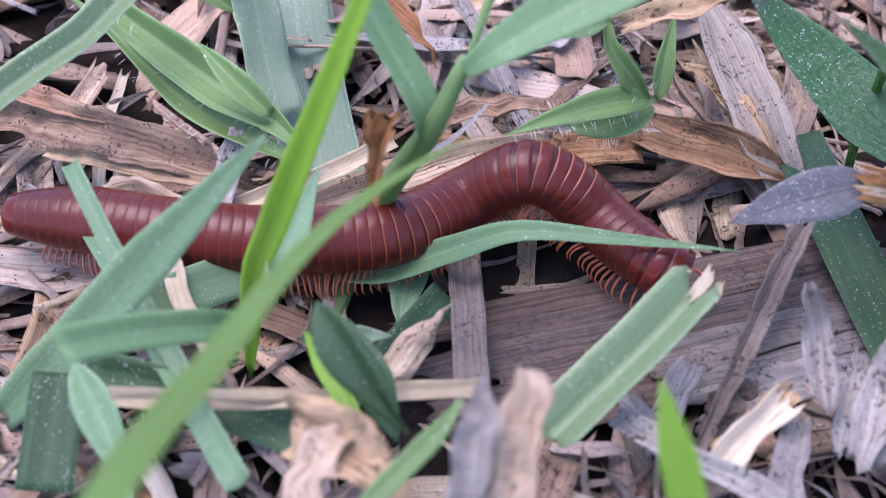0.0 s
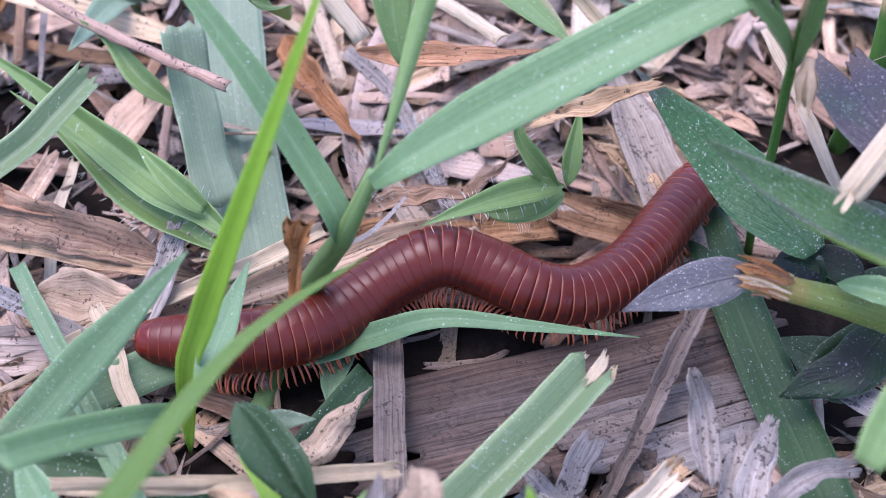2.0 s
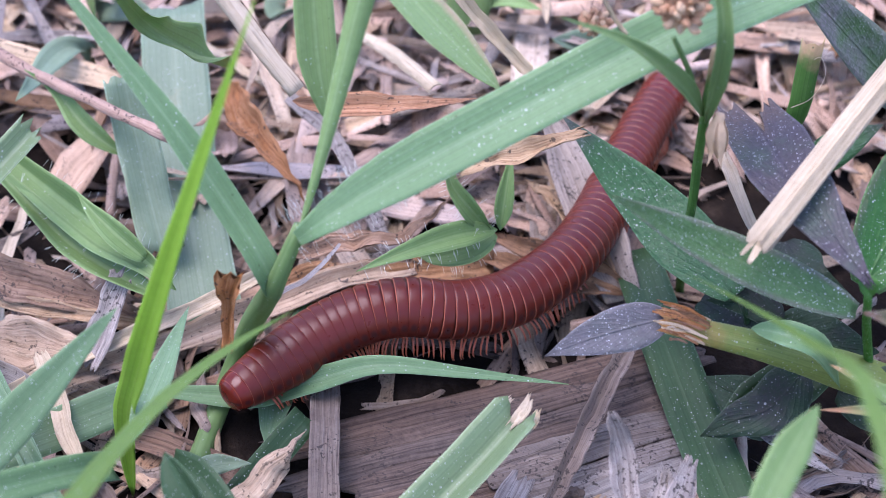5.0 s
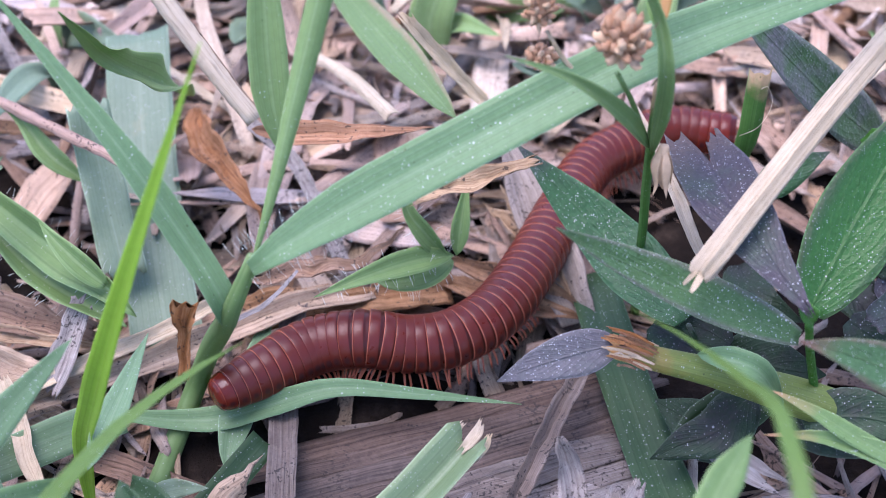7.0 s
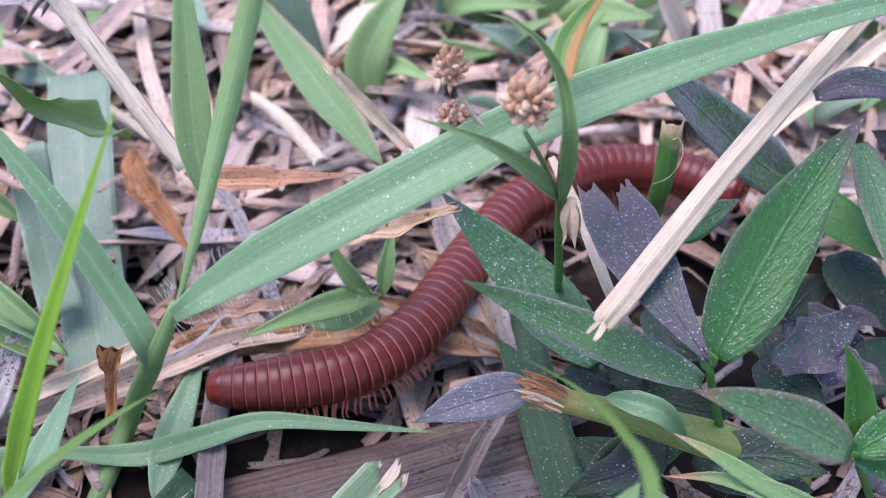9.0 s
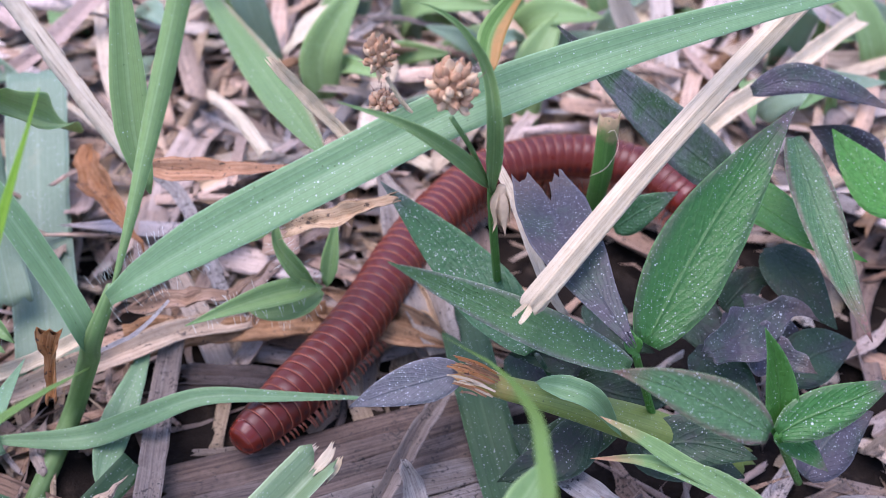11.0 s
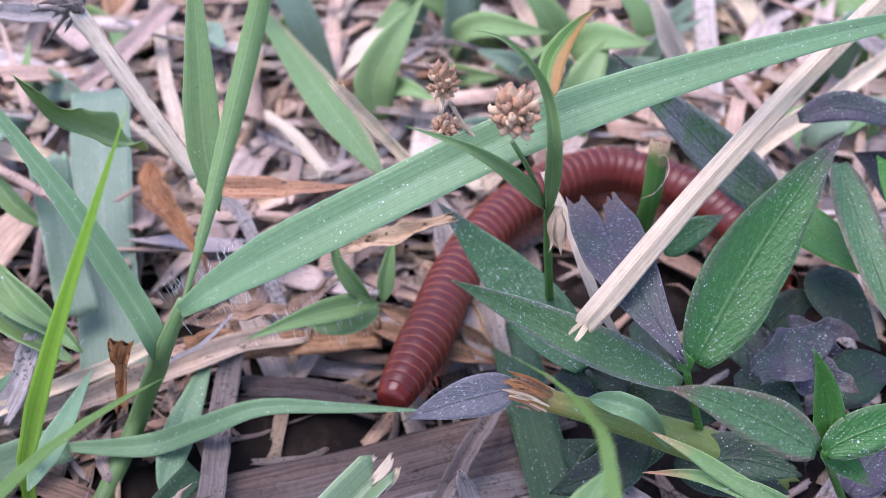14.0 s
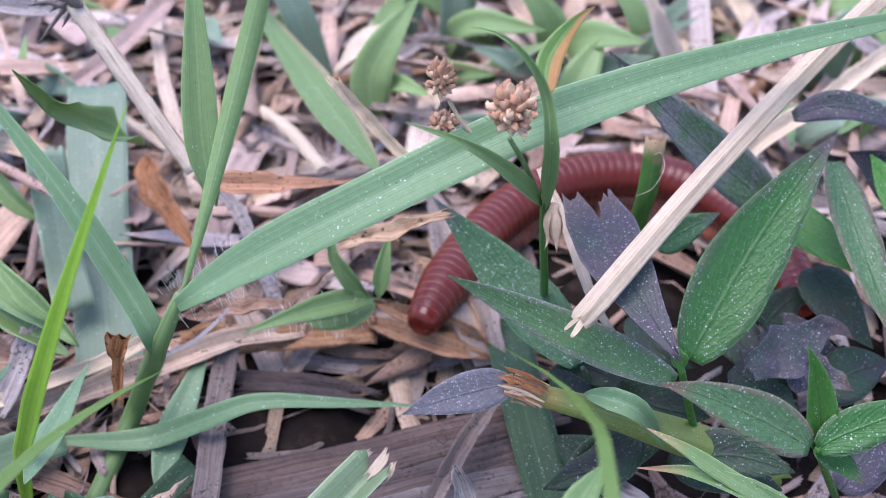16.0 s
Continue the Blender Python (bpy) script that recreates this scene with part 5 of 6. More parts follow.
strip("dry_straw", "pale thick dry straw stalk", "straw", STRAW, [(2.0, 22.2, 19.4), (-0.5, 30.6, 15.5), (-3.2, 38.8, 11.5), (-6.1, 46.7, 7.3), (-9.1, 54.5, 2.9)], 2.4, group="straws", prof="strap", n=12, curl=-1.3, fold=0)
strip("dry_straw", "pale dry straw leaf standing up", "straw", STRAW, [(48.4, 57.5, 6.0), (45.4, 58.0, 12.0), (42.7, 59.6, 18.0), (41.2, 64.1, 22.0)], 2.8, group="straws", prof="lance", n=12, fold=0.35)
strip("dry_straw", "reddish tan dry straw lying crosswise", "straw", STRAW_PINK, [(-34.3, 53.1, 6.0), (-28.9, 58.1, 8.0), (-22.4, 67.3, 11.0)], 2.6, group="straws", prof="strap", n=12, fold=0.3)
strip("dry_straw", "brown frayed straw root end", "straw", STRAW_GREY, [(-35.3, 36.3, 30.0), (-30.2, 34.4, 31.0), (-25.9, 32.1, 32.0), (-23.7, 30.3, 32.0)], 2.2, group="straws", prof="sliver", n=12, fold=0.4, ragged=1.2)

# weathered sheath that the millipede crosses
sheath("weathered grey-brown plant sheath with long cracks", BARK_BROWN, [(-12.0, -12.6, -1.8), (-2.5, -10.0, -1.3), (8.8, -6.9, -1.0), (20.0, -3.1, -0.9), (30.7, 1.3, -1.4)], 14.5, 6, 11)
sheath("grey split strips of dead sheath", BARK, [(7.5, -11.5, -0.6), (15.6, -8.9, -0.2), (23.3, -6.6, 0.0), (30.8, -4.1, -0.5)], 5.0, 3, 12)
sheath("grey splintered dead sheath on soil", STRAW_GREY, [(11.0, -15.3, -0.8), (17.4, -12.6, -0.4), (23.5, -10.4, -0.4), (30.3, -7.7, -0.8)], 4.2, 3, 13)
# The darker brown material stands in for shade on this sheath.
sheath("dead sheath in the litter, shade put into its dark colour", BARK_BROWN, [(-9.6, 8.8, -2.0), (-2.5, 8.6, -1.6), (3.9, 7.8, -1.6), (8.5, 6.5, -2.0)], 4.0, 4, 14)


def soil_clod(center, size, seed):
    """A crumb of soil: a lumpy rounded block."""
    bm = bmesh.new()
    bmesh.ops.create_icosphere(bm, subdivisions=3, radius=size * MM)
    for v in bm.verts:
        q = v.co / MM + Vector((seed * 7.1, 0, 0))
        v.co *= 1 + 0.5 * noise.noise(q * 0.9) + 0.4 * noise.noise(q * 2.4) + 0.2 * noise.noise(q * 5.5)
        v.co.z *= 0.75
        v.co += mm(center)
    me = bpy.data.meshes.new("soil_clod")
    bm.to_mesh(me)
    bm.free()
    me.materials.append(CLOD)
    tagged(new("soil_clod", me), "small crumbly brown lump of soil", "soil", "soil clods")


for k, (c, s) in enumerate((((13.1, -16.4, 0.0), 1.6), ((11.8, -18.5, 0.0), 1.1), ((15.1, -13.6, -0.5), 0.9), ((12.3, -17.3, 0.0), 0.8), ((5.6, -14.8, -0.5), 0.8))):
    soil_clod(c, s, k)
strip("dead_leaf", "curled bleached grey piece of dead leaf", "leaf", STRAW_GREY, [(23.3, -23.5, 3.0), (24.6, -21.8, 6.0), (27.3, -20.3, 7.0), (31.2, -19.0, 6.0)], 2.4, prof="stub", n=16, fold=0.2, ragged=0.8, crumple=0.5)
strip("dry_straw", "frayed grey straw end among leaves", "straw", STRAW_GREY, [(32.0, -8.0, 3.0), (34.2, -11.1, 4.0), (38.5, -13.6, 3.0)], 1.4, group="straws", prof="blade", n=12, fold=0.3, ragged=0.8)
strip("dry_straw", "splintered grey straw among leaves", "straw", STRAW_GREY, [(33.2, -7.8, 4.0), (35.7, -10.9, 4.5), (39.4, -13.0, 4.0)], 1.1, group="straws", prof="blade", n=12, fold=0.3, ragged=0.8)
strip("dry_straw", "upright bleached straw chip on the soil", "straw", STRAW_GREY, [(21.2, -24.2, 4.0), (22.6, -20.2, 6.0), (24.2, -16.0, 8.0)], 3.0, group="straws", prof="sliver", n=14, fold=0.25, ragged=1.0)
strip("dry_straw", "narrow grey straw chip on the soil", "straw", STRAW_GREY, [(19.8, -23.1, 4.0), (20.8, -19.6, 6.0), (22.1, -15.8, 7.0)], 1.5, group="straws", prof="sliver", n=14, fold=0.3, ragged=0.7)
strip("dry_straw", "broken brown straw piece on the soil", "straw", DEAD_TAN, [(11.4, -22.6, 3.0), (14.2, -20.5, 4.0), (16.8, -18.1, 5.0)], 2.2, group="straws", prof="strap", n=12, fold=0.4, ragged=0.7)
strip("dry_straw", "long splintered grey straw on the soil", "straw", STRAW_GREY, [(4.3, -17.9, 3.0), (6.4, -21.4, 4.0), (8.9, -23.8, 4.0)], 1.8, group="straws", prof="sliver", n=12, fold=0.3, ragged=0.8)

strip("dry_straw", "flat grey stick beside the cut blade", "straw", STRAW_GREY, [(6.5, -21.3, 0.5), (8.0, -17.4, 1.5), (10.0, -13.2, 2.0)], 2.4, group="straws", prof="strap", n=14, fold=0.15, ragged=0.7)
strip("dry_straw", "bleached white straw strip near the tail", "straw", STRAW, [(-36.0, -0.0, 4.0), (-33.6, -4.6, 4.0), (-31.6, -9.5, 3.5), (-29.0, -14.4, 3.0)], 1.9, group="straws", prof="sliver", n=14, fold=0.3, ragged=0.6)
strip("dry_straw", "pale straw strip crossing the litter", "straw", STRAW_GREY, [(-47.8, 3.7, 3.0), (-41.3, -0.7, 3.5), (-36.7, -3.1, 3.0), (-32.9, -6.0, 2.5)], 1.7, group="straws", prof="strap", n=14, fold=0.3)
strip("dry_straw", "cracked bleached straw tip standing up", "straw", STRAW_GREY, [(-31.8, -0.9, 3.0), (-30.5, 1.6, 5.0), (-29.3, 4.2, 7.0), (-28.0, 6.0, 9.0)], 2.6, group="straws", prof="strap", n=14, fold=0.25, ragged=0.8)
strip("dead_leaf", "thick brown dead leaf plate", "leaf", DEAD_TAN, [(-41.9, 3.6, 2.0), (-37.1, 2.0, 3.0), (-32.6, 0.9, 3.0), (-29.5, 0.8, 2.0)], 5.5, prof="leaf", n=16, fold=0.2, crumple=1.2, jag=0.12)
strip("dry_straw", "long pale straw low across the litter", "straw", STRAW, [(-36.6, -23.1, 8.0), (-27.4, -23.5, 8.5), (-17.0, -22.7, 8.5), (-6.8, -21.0, 8.0)], 1.5, group="straws", prof="strap", n=18, fold=0.25, ragged=0.5)


# ---- millipede ----
CURVES = {}


def body_curve(t, *pts):
    """Line of the body at a time, from tail to head, in mm."""
    CURVES[t] = spline(pts, 60)


body_curve(0, (-48.4, 0.4, 3.6), (-41.8, -0.0, 3.6), (-34.2, -1.2, 3.6), (-26.8, -1.9, 3.6), (-19.4, -1.6, 3.6), (-13.6, 0.0, 3.6), (-8.3, 4.2, 3.6), (-3.4, 4.0, 7.0), (0.1, 3.4, 6.0), (3.2, 2.1, 3.6), (5.5, -1.0, 3.6), (8.0, -3.5, 3.5), (9.5, -4.0, 3.0))
body_curve(0.5, (-44.3, 0.3, 3.6), (-38.6, -0.2, 3.6), (-31.4, -1.0, 3.6), (-24.3, -1.7, 3.6), (-17.3, -0.9, 3.6), (-11.4, 2.6, 3.6), (-6.4, 4.8, 6.0), (-2.8, 5.4, 6.5), (0.8, 4.1, 5.5), (4.0, 2.9, 3.6), (7.0, 1.4, 3.6), (10.6, 2.3, 3.6), (14.3, 3.3, 3.6))
body_curve(1, (-39.0, -1.3, 3.6), (-33.7, -1.5, 3.6), (-26.5, -2.3, 3.6), (-20.4, -2.2, 3.6), (-14.5, -0.2, 3.6), (-9.5, 2.9, 5.0), (-4.4, 5.7, 6.0), (-1.3, 5.0, 6.0), (2.8, 3.2, 5.0), (7.0, 2.2, 3.6), (11.2, 2.7, 3.6), (15.6, 5.3, 3.6), (18.9, 6.6, 3.6))
body_curve(1.5, (-34.7, -3.0, 3.6), (-30.1, -2.9, 3.6), (-24.5, -3.2, 3.6), (-19.0, -3.1, 3.6), (-14.1, -0.6, 3.6), (-9.5, 2.5, 5.0), (-4.9, 4.3, 6.5), (-1.3, 3.1, 6.0), (2.3, 1.2, 5.0), (6.5, 1.2, 3.6), (10.7, 1.6, 3.6), (14.7, 5.4, 3.6), (18.3, 10.0, 3.6), (21.1, 12.4, 3.6))
body_curve(2, (-31.1, -3.7, 3.6), (-25.3, -3.9, 3.6), (-19.0, -3.3, 3.6), (-13.9, -0.9, 3.6), (-8.6, 3.0, 5.0), (-3.7, 4.7, 6.5), (0.6, 4.2, 5.5), (5.5, 2.2, 4.5), (9.9, 2.7, 3.6), (14.6, 6.2, 3.6), (19.1, 12.7, 3.6), (22.0, 17.2, 3.6), (24.1, 19.0, 3.6))
body_curve(2.7, (-23.5, -5.4, 3.6), (-17.3, -3.5, 3.6), (-12.1, -0.6, 3.6), (-6.7, 3.3, 5.0), (-1.7, 4.7, 6.0), (3.3, 4.2, 5.0), (8.9, 3.1, 4.5), (14.7, 6.0, 3.6), (19.6, 10.3, 3.6), (24.4, 16.7, 3.6), (27.3, 19.7, 3.6), (29.6, 20.4, 3.6))
body_curve(3, (-25.9, -7.3, 3.6), (-20.1, -4.5, 3.6), (-15.1, -1.0, 3.6), (-9.8, 3.1, 5.0), (-4.9, 5.2, 6.0), (0.1, 5.4, 5.0), (4.6, 4.7, 4.5), (9.1, 6.2, 3.6), (15.0, 10.6, 3.6), (19.5, 16.0, 3.6), (22.2, 19.9, 3.6), (24.9, 22.5, 3.6), (27.2, 23.7, 3.6))
body_curve(3.5, (-23.9, -7.2, 3.6), (-18.0, -5.1, 3.6), (-12.9, -1.2, 3.6), (-8.1, 2.3, 5.0), (-3.7, 3.2, 6.0), (0.7, 3.1, 5.0), (4.6, 2.4, 4.5), (9.1, 4.4, 3.6), (13.9, 8.7, 3.6), (18.5, 15.2, 3.6), (21.3, 20.5, 3.6), (24.8, 26.9, 3.6), (28.7, 31.2, 3.6))
body_curve(4.5, (-18.2, -5.5, 3.6), (-13.5, -1.3, 3.6), (-8.2, 2.7, 4.5), (-2.6, 4.8, 5.5), (3.0, 5.3, 4.5), (8.7, 7.0, 3.6), (14.7, 11.3, 3.6), (18.7, 17.2, 3.6), (21.7, 24.3, 3.6), (24.3, 31.9, 3.6), (27.1, 40.9, 3.6))
body_curve(7, (-14.8, -1.8, 3.6), (-9.9, 1.7, 3.6), (-5.5, 4.6, 3.6), (-0.4, 4.7, 4.5), (3.6, 4.7, 3.6), (8.2, 5.5, 3.6), (12.9, 9.3, 3.6), (16.8, 15.9, 3.6), (19.6, 22.0, 3.6), (24.1, 31.3, 3.6), (28.4, 35.2, 3.6), (34.0, 38.3, 3.6), (41.2, 37.2, 3.6))
body_curve(8, (-12.1, 4.2, 3.6), (-7.4, 4.8, 3.6), (-1.6, 6.0, 3.6), (4.4, 5.7, 3.6), (10.3, 9.2, 3.6), (15.3, 15.1, 3.6), (19.3, 21.4, 3.6), (25.2, 32.0, 3.6), (29.7, 38.3, 3.6), (35.7, 42.2, 3.6), (41.5, 43.3, 3.6), (46.4, 40.4, 3.6))
body_curve(9, (-9.0, 4.2, 3.6), (-4.6, 4.2, 3.6), (1.3, 5.2, 3.6), (7.1, 7.3, 3.6), (12.6, 12.5, 3.6), (17.1, 20.3, 3.6), (23.3, 30.5, 3.6), (27.6, 34.5, 3.6), (33.4, 38.3, 3.6), (39.7, 39.2, 3.6), (45.7, 37.4, 3.6), (51.1, 34.1, 3.6))
body_curve(11.5, (2.7, -4.6, 1.3), (7.9, 4.8, 1.8), (12.6, 13.8, 2.6), (17.1, 23.5, 3.6), (21.9, 31.5, 3.6), (27.7, 38.0, 3.6), (34.9, 40.7, 3.6), (42.1, 40.3, 3.6), (48.8, 36.7, 3.6), (53.4, 29.8, 3.6))
body_curve(12.5, (6.5, -2.6, 1.3), (10.4, 6.6, 1.8), (14.1, 15.5, 2.6), (17.3, 23.0, 3.6), (22.9, 32.6, 3.6), (28.8, 38.1, 3.6), (36.2, 40.5, 3.6), (43.4, 40.3, 3.6), (50.1, 36.9, 3.6), (55.0, 31.6, 3.6), (57.6, 24.6, 3.6))
body_curve(14, (10.0, 2.4, 3.6), (13.8, 12.2, 3.6), (17.1, 22.5, 3.6), (21.3, 30.8, 3.6), (27.3, 37.8, 3.6), (34.8, 42.1, 3.6), (40.7, 41.6, 3.6), (47.5, 37.5, 3.6), (52.3, 30.5, 3.6), (55.0, 21.5, 3.6))
body_curve(16, (13.6, 13.4, 3.6), (16.5, 20.4, 3.6), (20.6, 28.4, 3.6), (25.7, 34.9, 3.6), (31.6, 39.3, 3.6), (38.3, 40.9, 3.6), (44.8, 40.2, 3.6), (50.2, 36.9, 3.6), (54.4, 31.7, 3.6), (57.4, 24.7, 3.6), (58.3, 18.0, 3.6))
SEGMENTS = 64


def body_frame(t, f):
    """Pose at the fraction f of the body, tail to head, at a time."""
    times = sorted(CURVES)
    k = max(1, min(len(times) - 1, sum(1 for s in times if s <= t)))
    a, b = times[k - 1], times[k]
    u = (t - a) / (b - a)
    p0, p1, p2, p3 = (CURVES[times[max(0, min(len(times) - 1, i))]] for i in (k - 2, k - 1, k, k + 1))
    t0, t3 = times[max(0, k - 2)], times[min(len(times) - 1, k + 1)]
    m1 = (p2 - p0) / max(b - t0, 0.1) * (b - a)
    m2 = (p3 - p1) / max(t3 - a, 0.1) * (b - a)
    line = (2 * u ** 3 - 3 * u * u + 1) * p1 + (u ** 3 - 2 * u * u + u) * m1 + (3 * u * u - 2 * u ** 3) * p2 + (u ** 3 - u * u) * m2
    s = np.r_[0, np.cumsum(np.linalg.norm(np.diff(line, axis=0), axis=1))]
    at = lambda g: np.array([np.interp(g * s[-1], s, line[:, c]) for c in range(3)])
    fwd = Vector(at(min(1, f + 0.018)) - at(max(0, f - 0.018))).normalized()
    left = Vector((0, 0, 1)).cross(fwd).normalized()
    up = fwd.cross(left)
    m = Matrix((fwd, left, up)).transposed().to_4x4()
    m.translation = mm(at(f))
    return m


def radius_at(f):
    """Body radius in mm: blunt at both ends, fullest in the rear half."""
    tail = min(1.0, (f + 0.004) / 0.11) ** 0.5
    return 3.05 * (0.48 + 0.52 * tail) * (1 - 0.11 * max(0, (f - 0.45) / 0.55) ** 1.2)


def ring_data(r0, r1, length, front_in=0.96, m=30):
    """One body ring: a tucked front collar, a domed band and a raised rear rim. The ring's own axis is x."""
    prof = [(-0.62, 0.95, 0.0), (-0.52, 0.99, 0.03), (-0.47, 1.003, 0.08), (-0.38, 1.006, 0.14), (-0.1, 1.006, 0.4), (0.2, 1.002, 0.6), (0.42, 0.993, 0.8), (0.5, 0.98, 0.91), (0.55, front_in, 0.94), (0.8, front_in - 0.012, 0.97), (1.15, front_in - 0.05, 1.0)]
    verts, uvs, faces = [], [], []
    for x, k, v in prof:
        r = (r0 + (r1 - r0) * (x + 0.5)) * k
        for j in range(m + 1):
            a = 2 * math.pi * j / m - math.pi / 2
            flat = 1.0 if math.sin(a) > -0.2 else 0.9
            verts.append((x * length, r * math.cos(a), r * flat * math.sin(a)))
            uvs.append((j / m, v))
    w = m + 1
    for i in range(len(prof) - 1):
        for j in range(m):
            faces.append((i * w + j, i * w + j + 1, i * w + w + j + 1, i * w + w + j))
    return np.array(verts) * MM, faces, uvs


def cap_data(r, length, sign, m=30, blunt=0.6):
    """A rounded end of the body along x."""
    verts, uvs, faces = [], [], []
    rows = 9
    for i in range(rows):
        a = i / (rows - 1) * math.pi / 2
        x, k = math.sin(a) ** blunt if a > 0 else 0.0, math.cos(a) ** 0.8 if i < rows - 1 else 0.02
        for j in range(m + 1):
            b = 2 * math.pi * j / m - math.pi / 2
            verts.append((sign * x * length, r * k * math.cos(b), r * k * math.sin(b) * 0.95))
            uvs.append((j / m, 0.12 + 0.7 * i / rows))
    w = m + 1
    for i in range(rows - 1):
        for j in range(m):
            q = (i * w + j, i * w + j + 1, i * w + w + j + 1, i * w + w + j)
            faces.append(q if sign > 0 else q[::-1])
    return np.array(verts) * MM, faces, uvs


def leg_data(length):
    """A thin jointed leg that hangs down and outwards along +y."""
    pts = [(0, 0, 0), (0.05, 0.32 * length, -0.12 * length), (0.15, 0.62 * length, -0.36 * length), (0.12, 0.74 * length, -0.72 * length), (-0.08, 0.66 * length, -1.0 * length)]
    return tube_data(pts, [0.15, 0.13, 0.13, 0.1, 0.08, 0.03], n=9, m=6)


millipede = plant("millipede", "glossy reddish brown ringed millipede crawling over dead grass", "millipede")
pitch = 60.0 / SEGMENTS * 1.12
MOVING = []
leg_mesh = mesh_of("leg", leg_data(2.05), LEG)
leg_short = mesh_of("leg", leg_data(1.6), LEG)
for k in range(SEGMENTS):
    f = (k + 0.5) / SEGMENTS
    ends = k < 1 or k > SEGMENTS - 4
    r0, r1 = radius_at(max(0, f - 0.5 / SEGMENTS)), radius_at(min(1, f + 0.5 / SEGMENTS))
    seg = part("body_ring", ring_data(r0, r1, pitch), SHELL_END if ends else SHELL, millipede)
    MOVING.append((seg, f))
    if 2 < k < SEGMENTS - 1:
        for row in ((-0.22, 0.24) if k < SEGMENTS - 4 else (0.0,)):
            for s in (1, -1):
                leg = new("leg", leg_short if k < 6 else leg_mesh)
                leg.parent = seg
                leg["side"], leg["row"], leg["ring"] = s, row, k
tail_tip = part("tail_tip", cap_data(radius_at(0.0), 1.0, -1), SHELL_END, millipede, "red rounded tail end")
MOVING.append((tail_tip, 0.006))
head = part("head", cap_data(radius_at(0.99) * 0.93, 2.0, 1, blunt=0.8), SHELL_END, millipede, "shiny red head")
MOVING.append((head, 0.985))
for s in (1, -1):
    part("antenna", tube_data([(1.5, s * 0.9, 0.2), (2.4, s * 1.6, 0.1), (3.3, s * 1.9, -0.7), (3.6, s * 1.8, -1.3)], [0.14, 0.16, 0.17, 0.12], n=10, m=6), LEG, head)
    part("eye", tube_data([(1.1, s * 1.5, 0.85), (1.25, s * 1.72, 0.95)], [0.3, 0.22], n=3, m=8), EYE, head)


def motions():
    # the blade is carried on the legs, sinks behind them and springs up again once the millipede has left it
    base = Vector(spring_base) * MM

    def bent(down, across):
        return Matrix.Translation(base) @ Matrix.Rotation(radians(across), 4, "Z") @ Matrix.Rotation(radians(down), 4, "Y") @ Matrix.Translation(-base)
    walk(spring_blade, [(0, bent(0, 0)), (1.2, bent(0.5, 0)), (3.5, bent(5, 2.5)), (7, bent(9, 6)), (8.6, bent(11, 9)), (11.3, bent(4.5, 9)), (16, bent(4.5, 9))])
    steps = [i * 0.5 for i in range(33)]
    for ob, f in MOVING:
        walk(ob, [(t, body_frame(t, f)) for t in steps])
    quick = [i * 0.2 for i in range(81)]
    for ob in list(millipede.children_recursive):
        if ob.name.split(".")[0] != "leg":
            continue
        s, row, k = ob["side"], ob["row"], ob["ring"]
        r = radius_at((k + 0.5) / SEGMENTS)
        rows = []
        for t in quick:
            ph = 2 * math.pi * (t / 0.9 + k / 9.0 + row / 6.0)
            swing, lift = 24 * math.sin(ph), 10 * max(0, math.cos(ph))
            turn = Matrix.Rotation(radians(s * swing), 4, "Z") @ Matrix.Rotation(radians(s * lift), 4, "X")
            flip = Matrix.Rotation(math.pi, 4, "Z") if s < 0 else Matrix()
            rows.append((t, Matrix.Translation(mm((row * pitch * 1.0, s * 0.34 * r, -0.86 * r))) @ turn @ flip))
        walk(ob, rows)


# ---- loose litter and grass behind ----
def litter_piece(rnd, x, y, lift, length, w, n=6, m=3, tilt=0.12):
    a = rnd.uniform(0, math.pi)
    d = np.array((math.cos(a), math.sin(a), rnd.gauss(0, tilt)))
    c = np.array((x, y, height(x, y) + 1.2 + lift))
    bend = np.array((rnd.gauss(0, 0.08), rnd.gauss(0, 0.08), rnd.gauss(0, 0.05))) * length
    return ribbon_data([c - d * length / 2, c + bend, c + d * length / 2], w, prof=rnd.choice(("stub", "blade", "strap", "lance", "stub")), n=n, m=m, fold=rnd.uniform(0, 0.4), roll=rnd.uniform(-40, 40), roll2=rnd.uniform(-40, 40), thick=0.2, ragged=0.3 + 0.22 * w, wave=rnd.uniform(0, 0.25), curl=rnd.choice((0.0, 0.0, -0.9, 0.9, -1.3)), jag=0.25, crumple=0.35, seed=rnd.randrange(9999), face=(0, 0, 1))


def bare(x, y):
    """Soil by the weeds, the sheath and a hollow, with little litter: its dark colour gives the shade."""
    return (30 < x < 85 and -8 < y < 36) or (-10 < x < 14 and 2 < y < 14) or (-64 < x < -36 and 16 < y < 46)


def on_sheath(x, y, reach):
    return any(np.min(np.hypot(q[:, 0] - x, q[:, 1] - y)) < w * reach for q, w in SHEATHS)


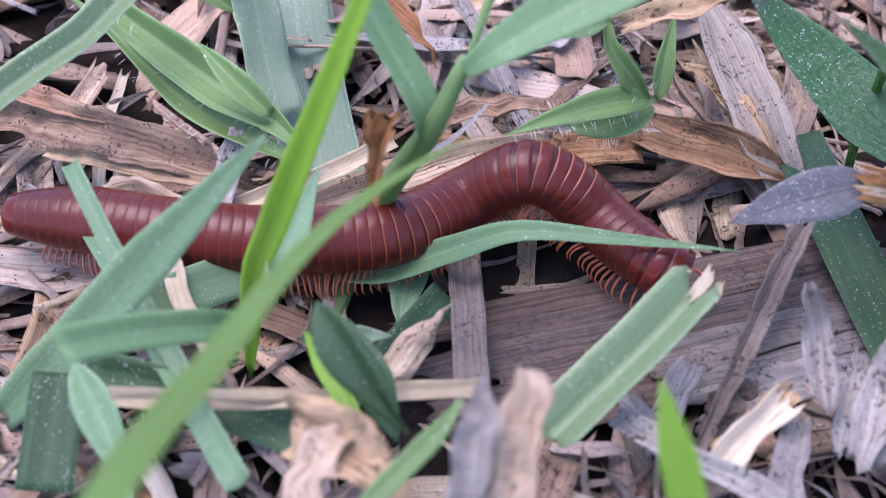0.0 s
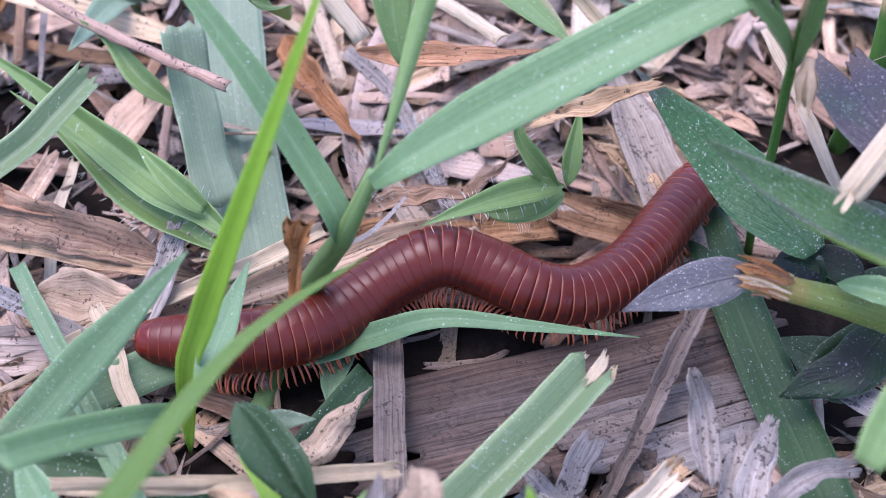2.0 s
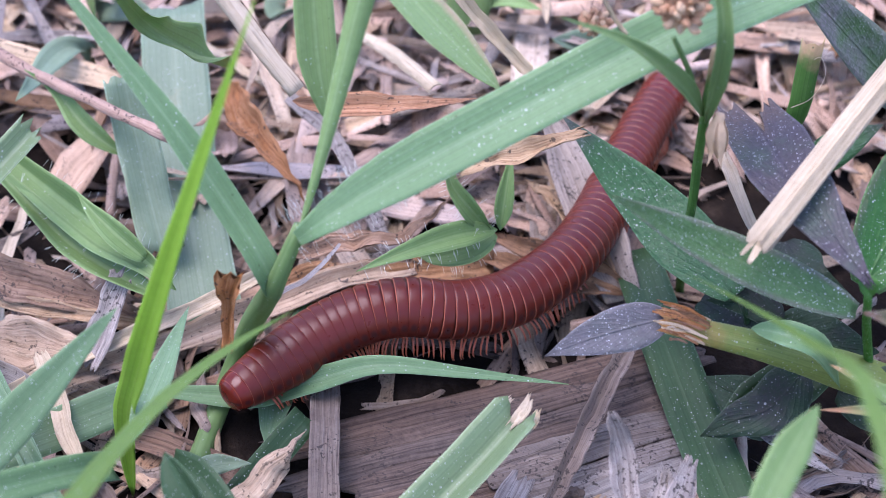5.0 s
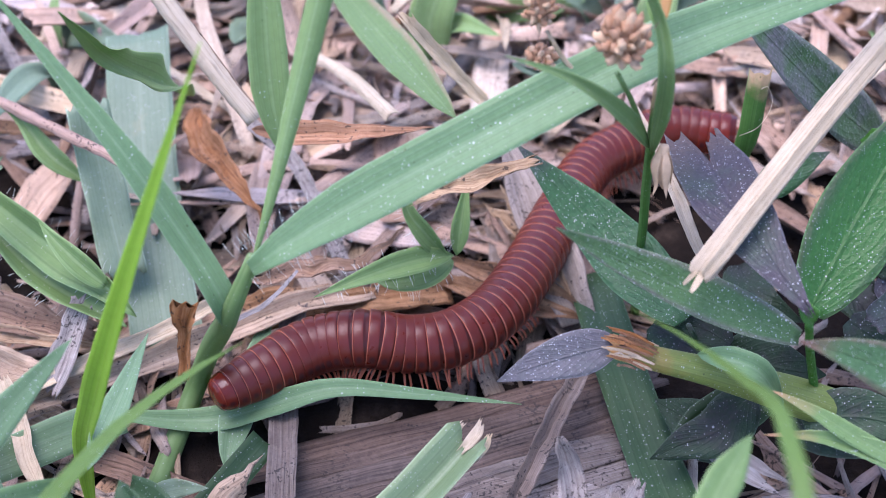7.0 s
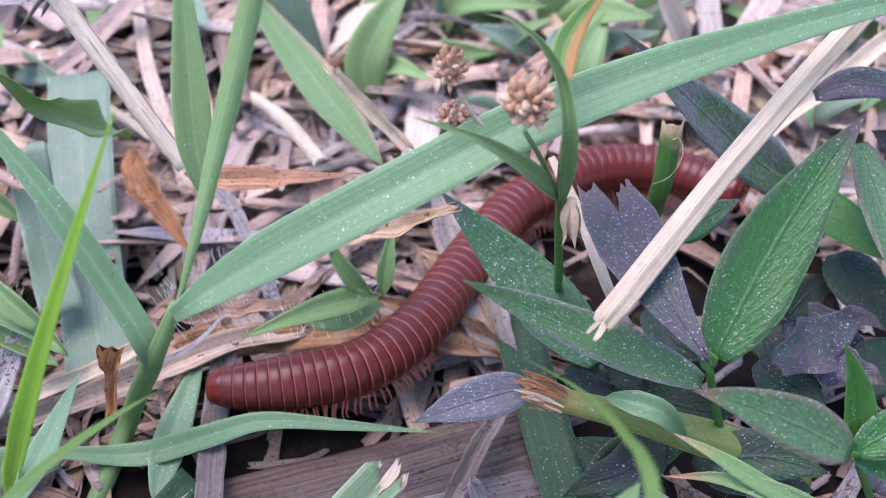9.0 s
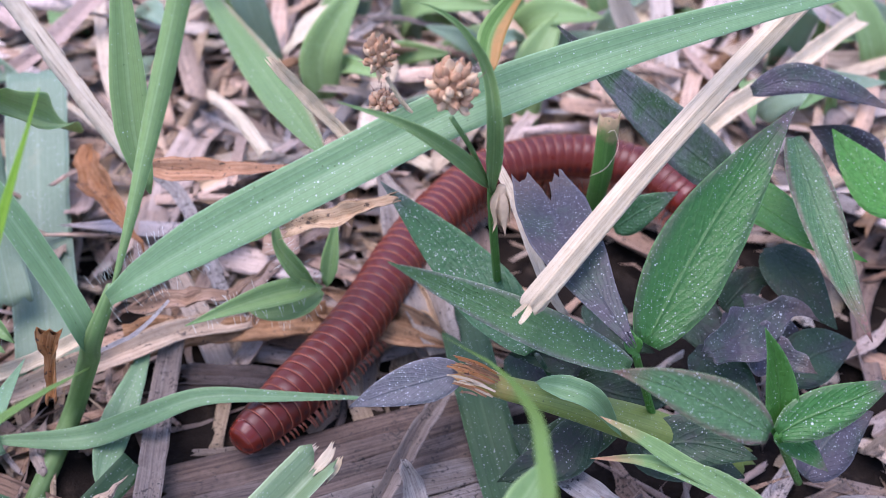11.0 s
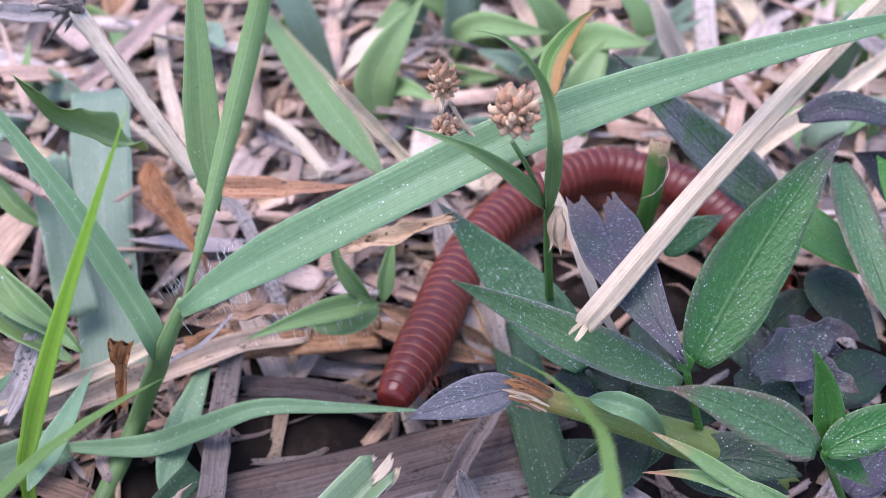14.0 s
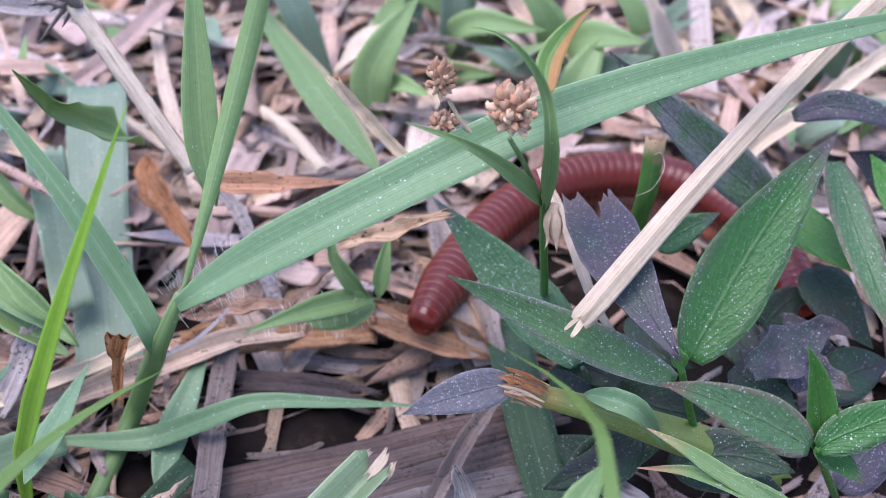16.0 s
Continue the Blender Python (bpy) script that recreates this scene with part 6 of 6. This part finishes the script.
def scatter():
    rnd = random.Random(21)
    track = np.concatenate([c[::4] for c in CURVES.values()])

    def from_track(x, y):
        return np.min(np.hypot(track[:, 0] - x, track[:, 1] - y))
    bed, broad_bits, pale = [], [], []
    for k in range(3000):
        x, y = rnd.uniform(-75, 105), rnd.uniform(-50, 110)
        if on_sheath(x, y, 0.62) or (-18 < x < 12 and -18 < y < 4 and k % 5) or (bare(x, y) and k % 6):
            continue
        bed.append(litter_piece(rnd, x, y, rnd.uniform(-0.8, 1.2), rnd.choice((rnd.uniform(4, 12), rnd.uniform(8, 24))), rnd.choice((rnd.uniform(0.4, 1.0), rnd.uniform(0.8, 2.4)))))
    for k in range(1100):
        x, y = rnd.uniform(-75, 105), rnd.uniform(-48, 110)
        if on_sheath(x, y, 1.0) or (-18 < x < 12 and -18 < y < 4) or (bare(x, y) and k % 6):
            continue
        broad_bits.append(litter_piece(rnd, x, y, rnd.uniform(-1.0, 0.9), rnd.uniform(10, 34), rnd.uniform(1.8, 4.4), 9, 5, 0.06))
    # Farther bleached straw; its extra paleness gives the haze.
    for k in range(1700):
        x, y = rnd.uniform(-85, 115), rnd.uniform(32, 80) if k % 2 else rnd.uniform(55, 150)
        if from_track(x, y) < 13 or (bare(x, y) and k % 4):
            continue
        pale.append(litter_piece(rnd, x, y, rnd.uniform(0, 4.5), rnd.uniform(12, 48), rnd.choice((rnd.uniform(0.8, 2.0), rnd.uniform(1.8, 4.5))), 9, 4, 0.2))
    thing("dead_grass_litter", join_data(bed), LITTER, "layer of dead grey-brown grass pieces on soil", "litter", kind="stuff")
    thing("dead_leaf_litter", join_data(broad_bits), LITTER, "layer of broad dead brown and grey leaf pieces on soil", "litter", kind="stuff")
    thing("straw_litter", join_data(pale), LITTER_PALE, "layer of bleached straw pieces behind the shoot, paled for haze", "litter", kind="stuff")
    kinds = ((STRAW_GREY, "grey weathered dry straw in the litter"), (STRAW_STREAK, "streaked tan dry straw in the litter"), (STRAW, "pale cream dry straw in the litter"), (STRAW_PINK, "reddish dry straw in the litter"), (DEAD_BROWN, "brown dead leaf strip in the litter"), (BARK, "grey-brown dead sheath strip in the litter"), (DEAD_TAN, "tan dead leaf strip in the litter"))
    for k in range(300):
        far = k % 2
        x, y = rnd.uniform(-60, 90), rnd.uniform(36, 100) if far else rnd.uniform(-38, 32)
        if from_track(x, y) < 11 or bare(x, y) or on_sheath(x, y, 1.0):
            continue
        material, words = rnd.choice(kinds)
        lift, length = (rnd.uniform(1, 8), rnd.uniform(18, 50)) if far else (rnd.uniform(0.5, 2.2), rnd.uniform(9, 30))
        thing("dry_straw", litter_piece(rnd, x, y, lift, length, rnd.uniform(1.2, 4.0) if far else rnd.uniform(0.9, 3.0), 16, 6, 0.22 if far else 0.1), material, words, "straw", "straws")
    for k in range(95):
        x, y = rnd.uniform(-75, 110), rnd.uniform(50, 115)
        a = rnd.uniform(0, 6.28)
        ln = rnd.uniform(16, 38)
        up, out = rnd.uniform(0.5, 1.1), rnd.uniform(0.35, 0.9)
        p0 = np.array((x, y, height(x, y)))
        p1 = p0 + np.array((math.cos(a) * ln * 0.3 * out, math.sin(a) * ln * 0.3 * out, ln * 0.5 * up))
        p2 = p0 + np.array((math.cos(a) * ln * 0.9 * out, math.sin(a) * ln * 0.9 * out, ln * 0.72 * up))
        strip("grass", "green grass blade among dead straw", "grass", rnd.choice((GREEN_SOFT, GREEN_PALE, GREEN_LIGHT, GREEN_PALE)), [p0, p1, p2], rnd.uniform(2.2, 5.2), group="loose grasses", n=14, m=5, fold=0.2, roll=rnd.uniform(-40, 40), roll2=rnd.uniform(-40, 40))


scatter()


motions()
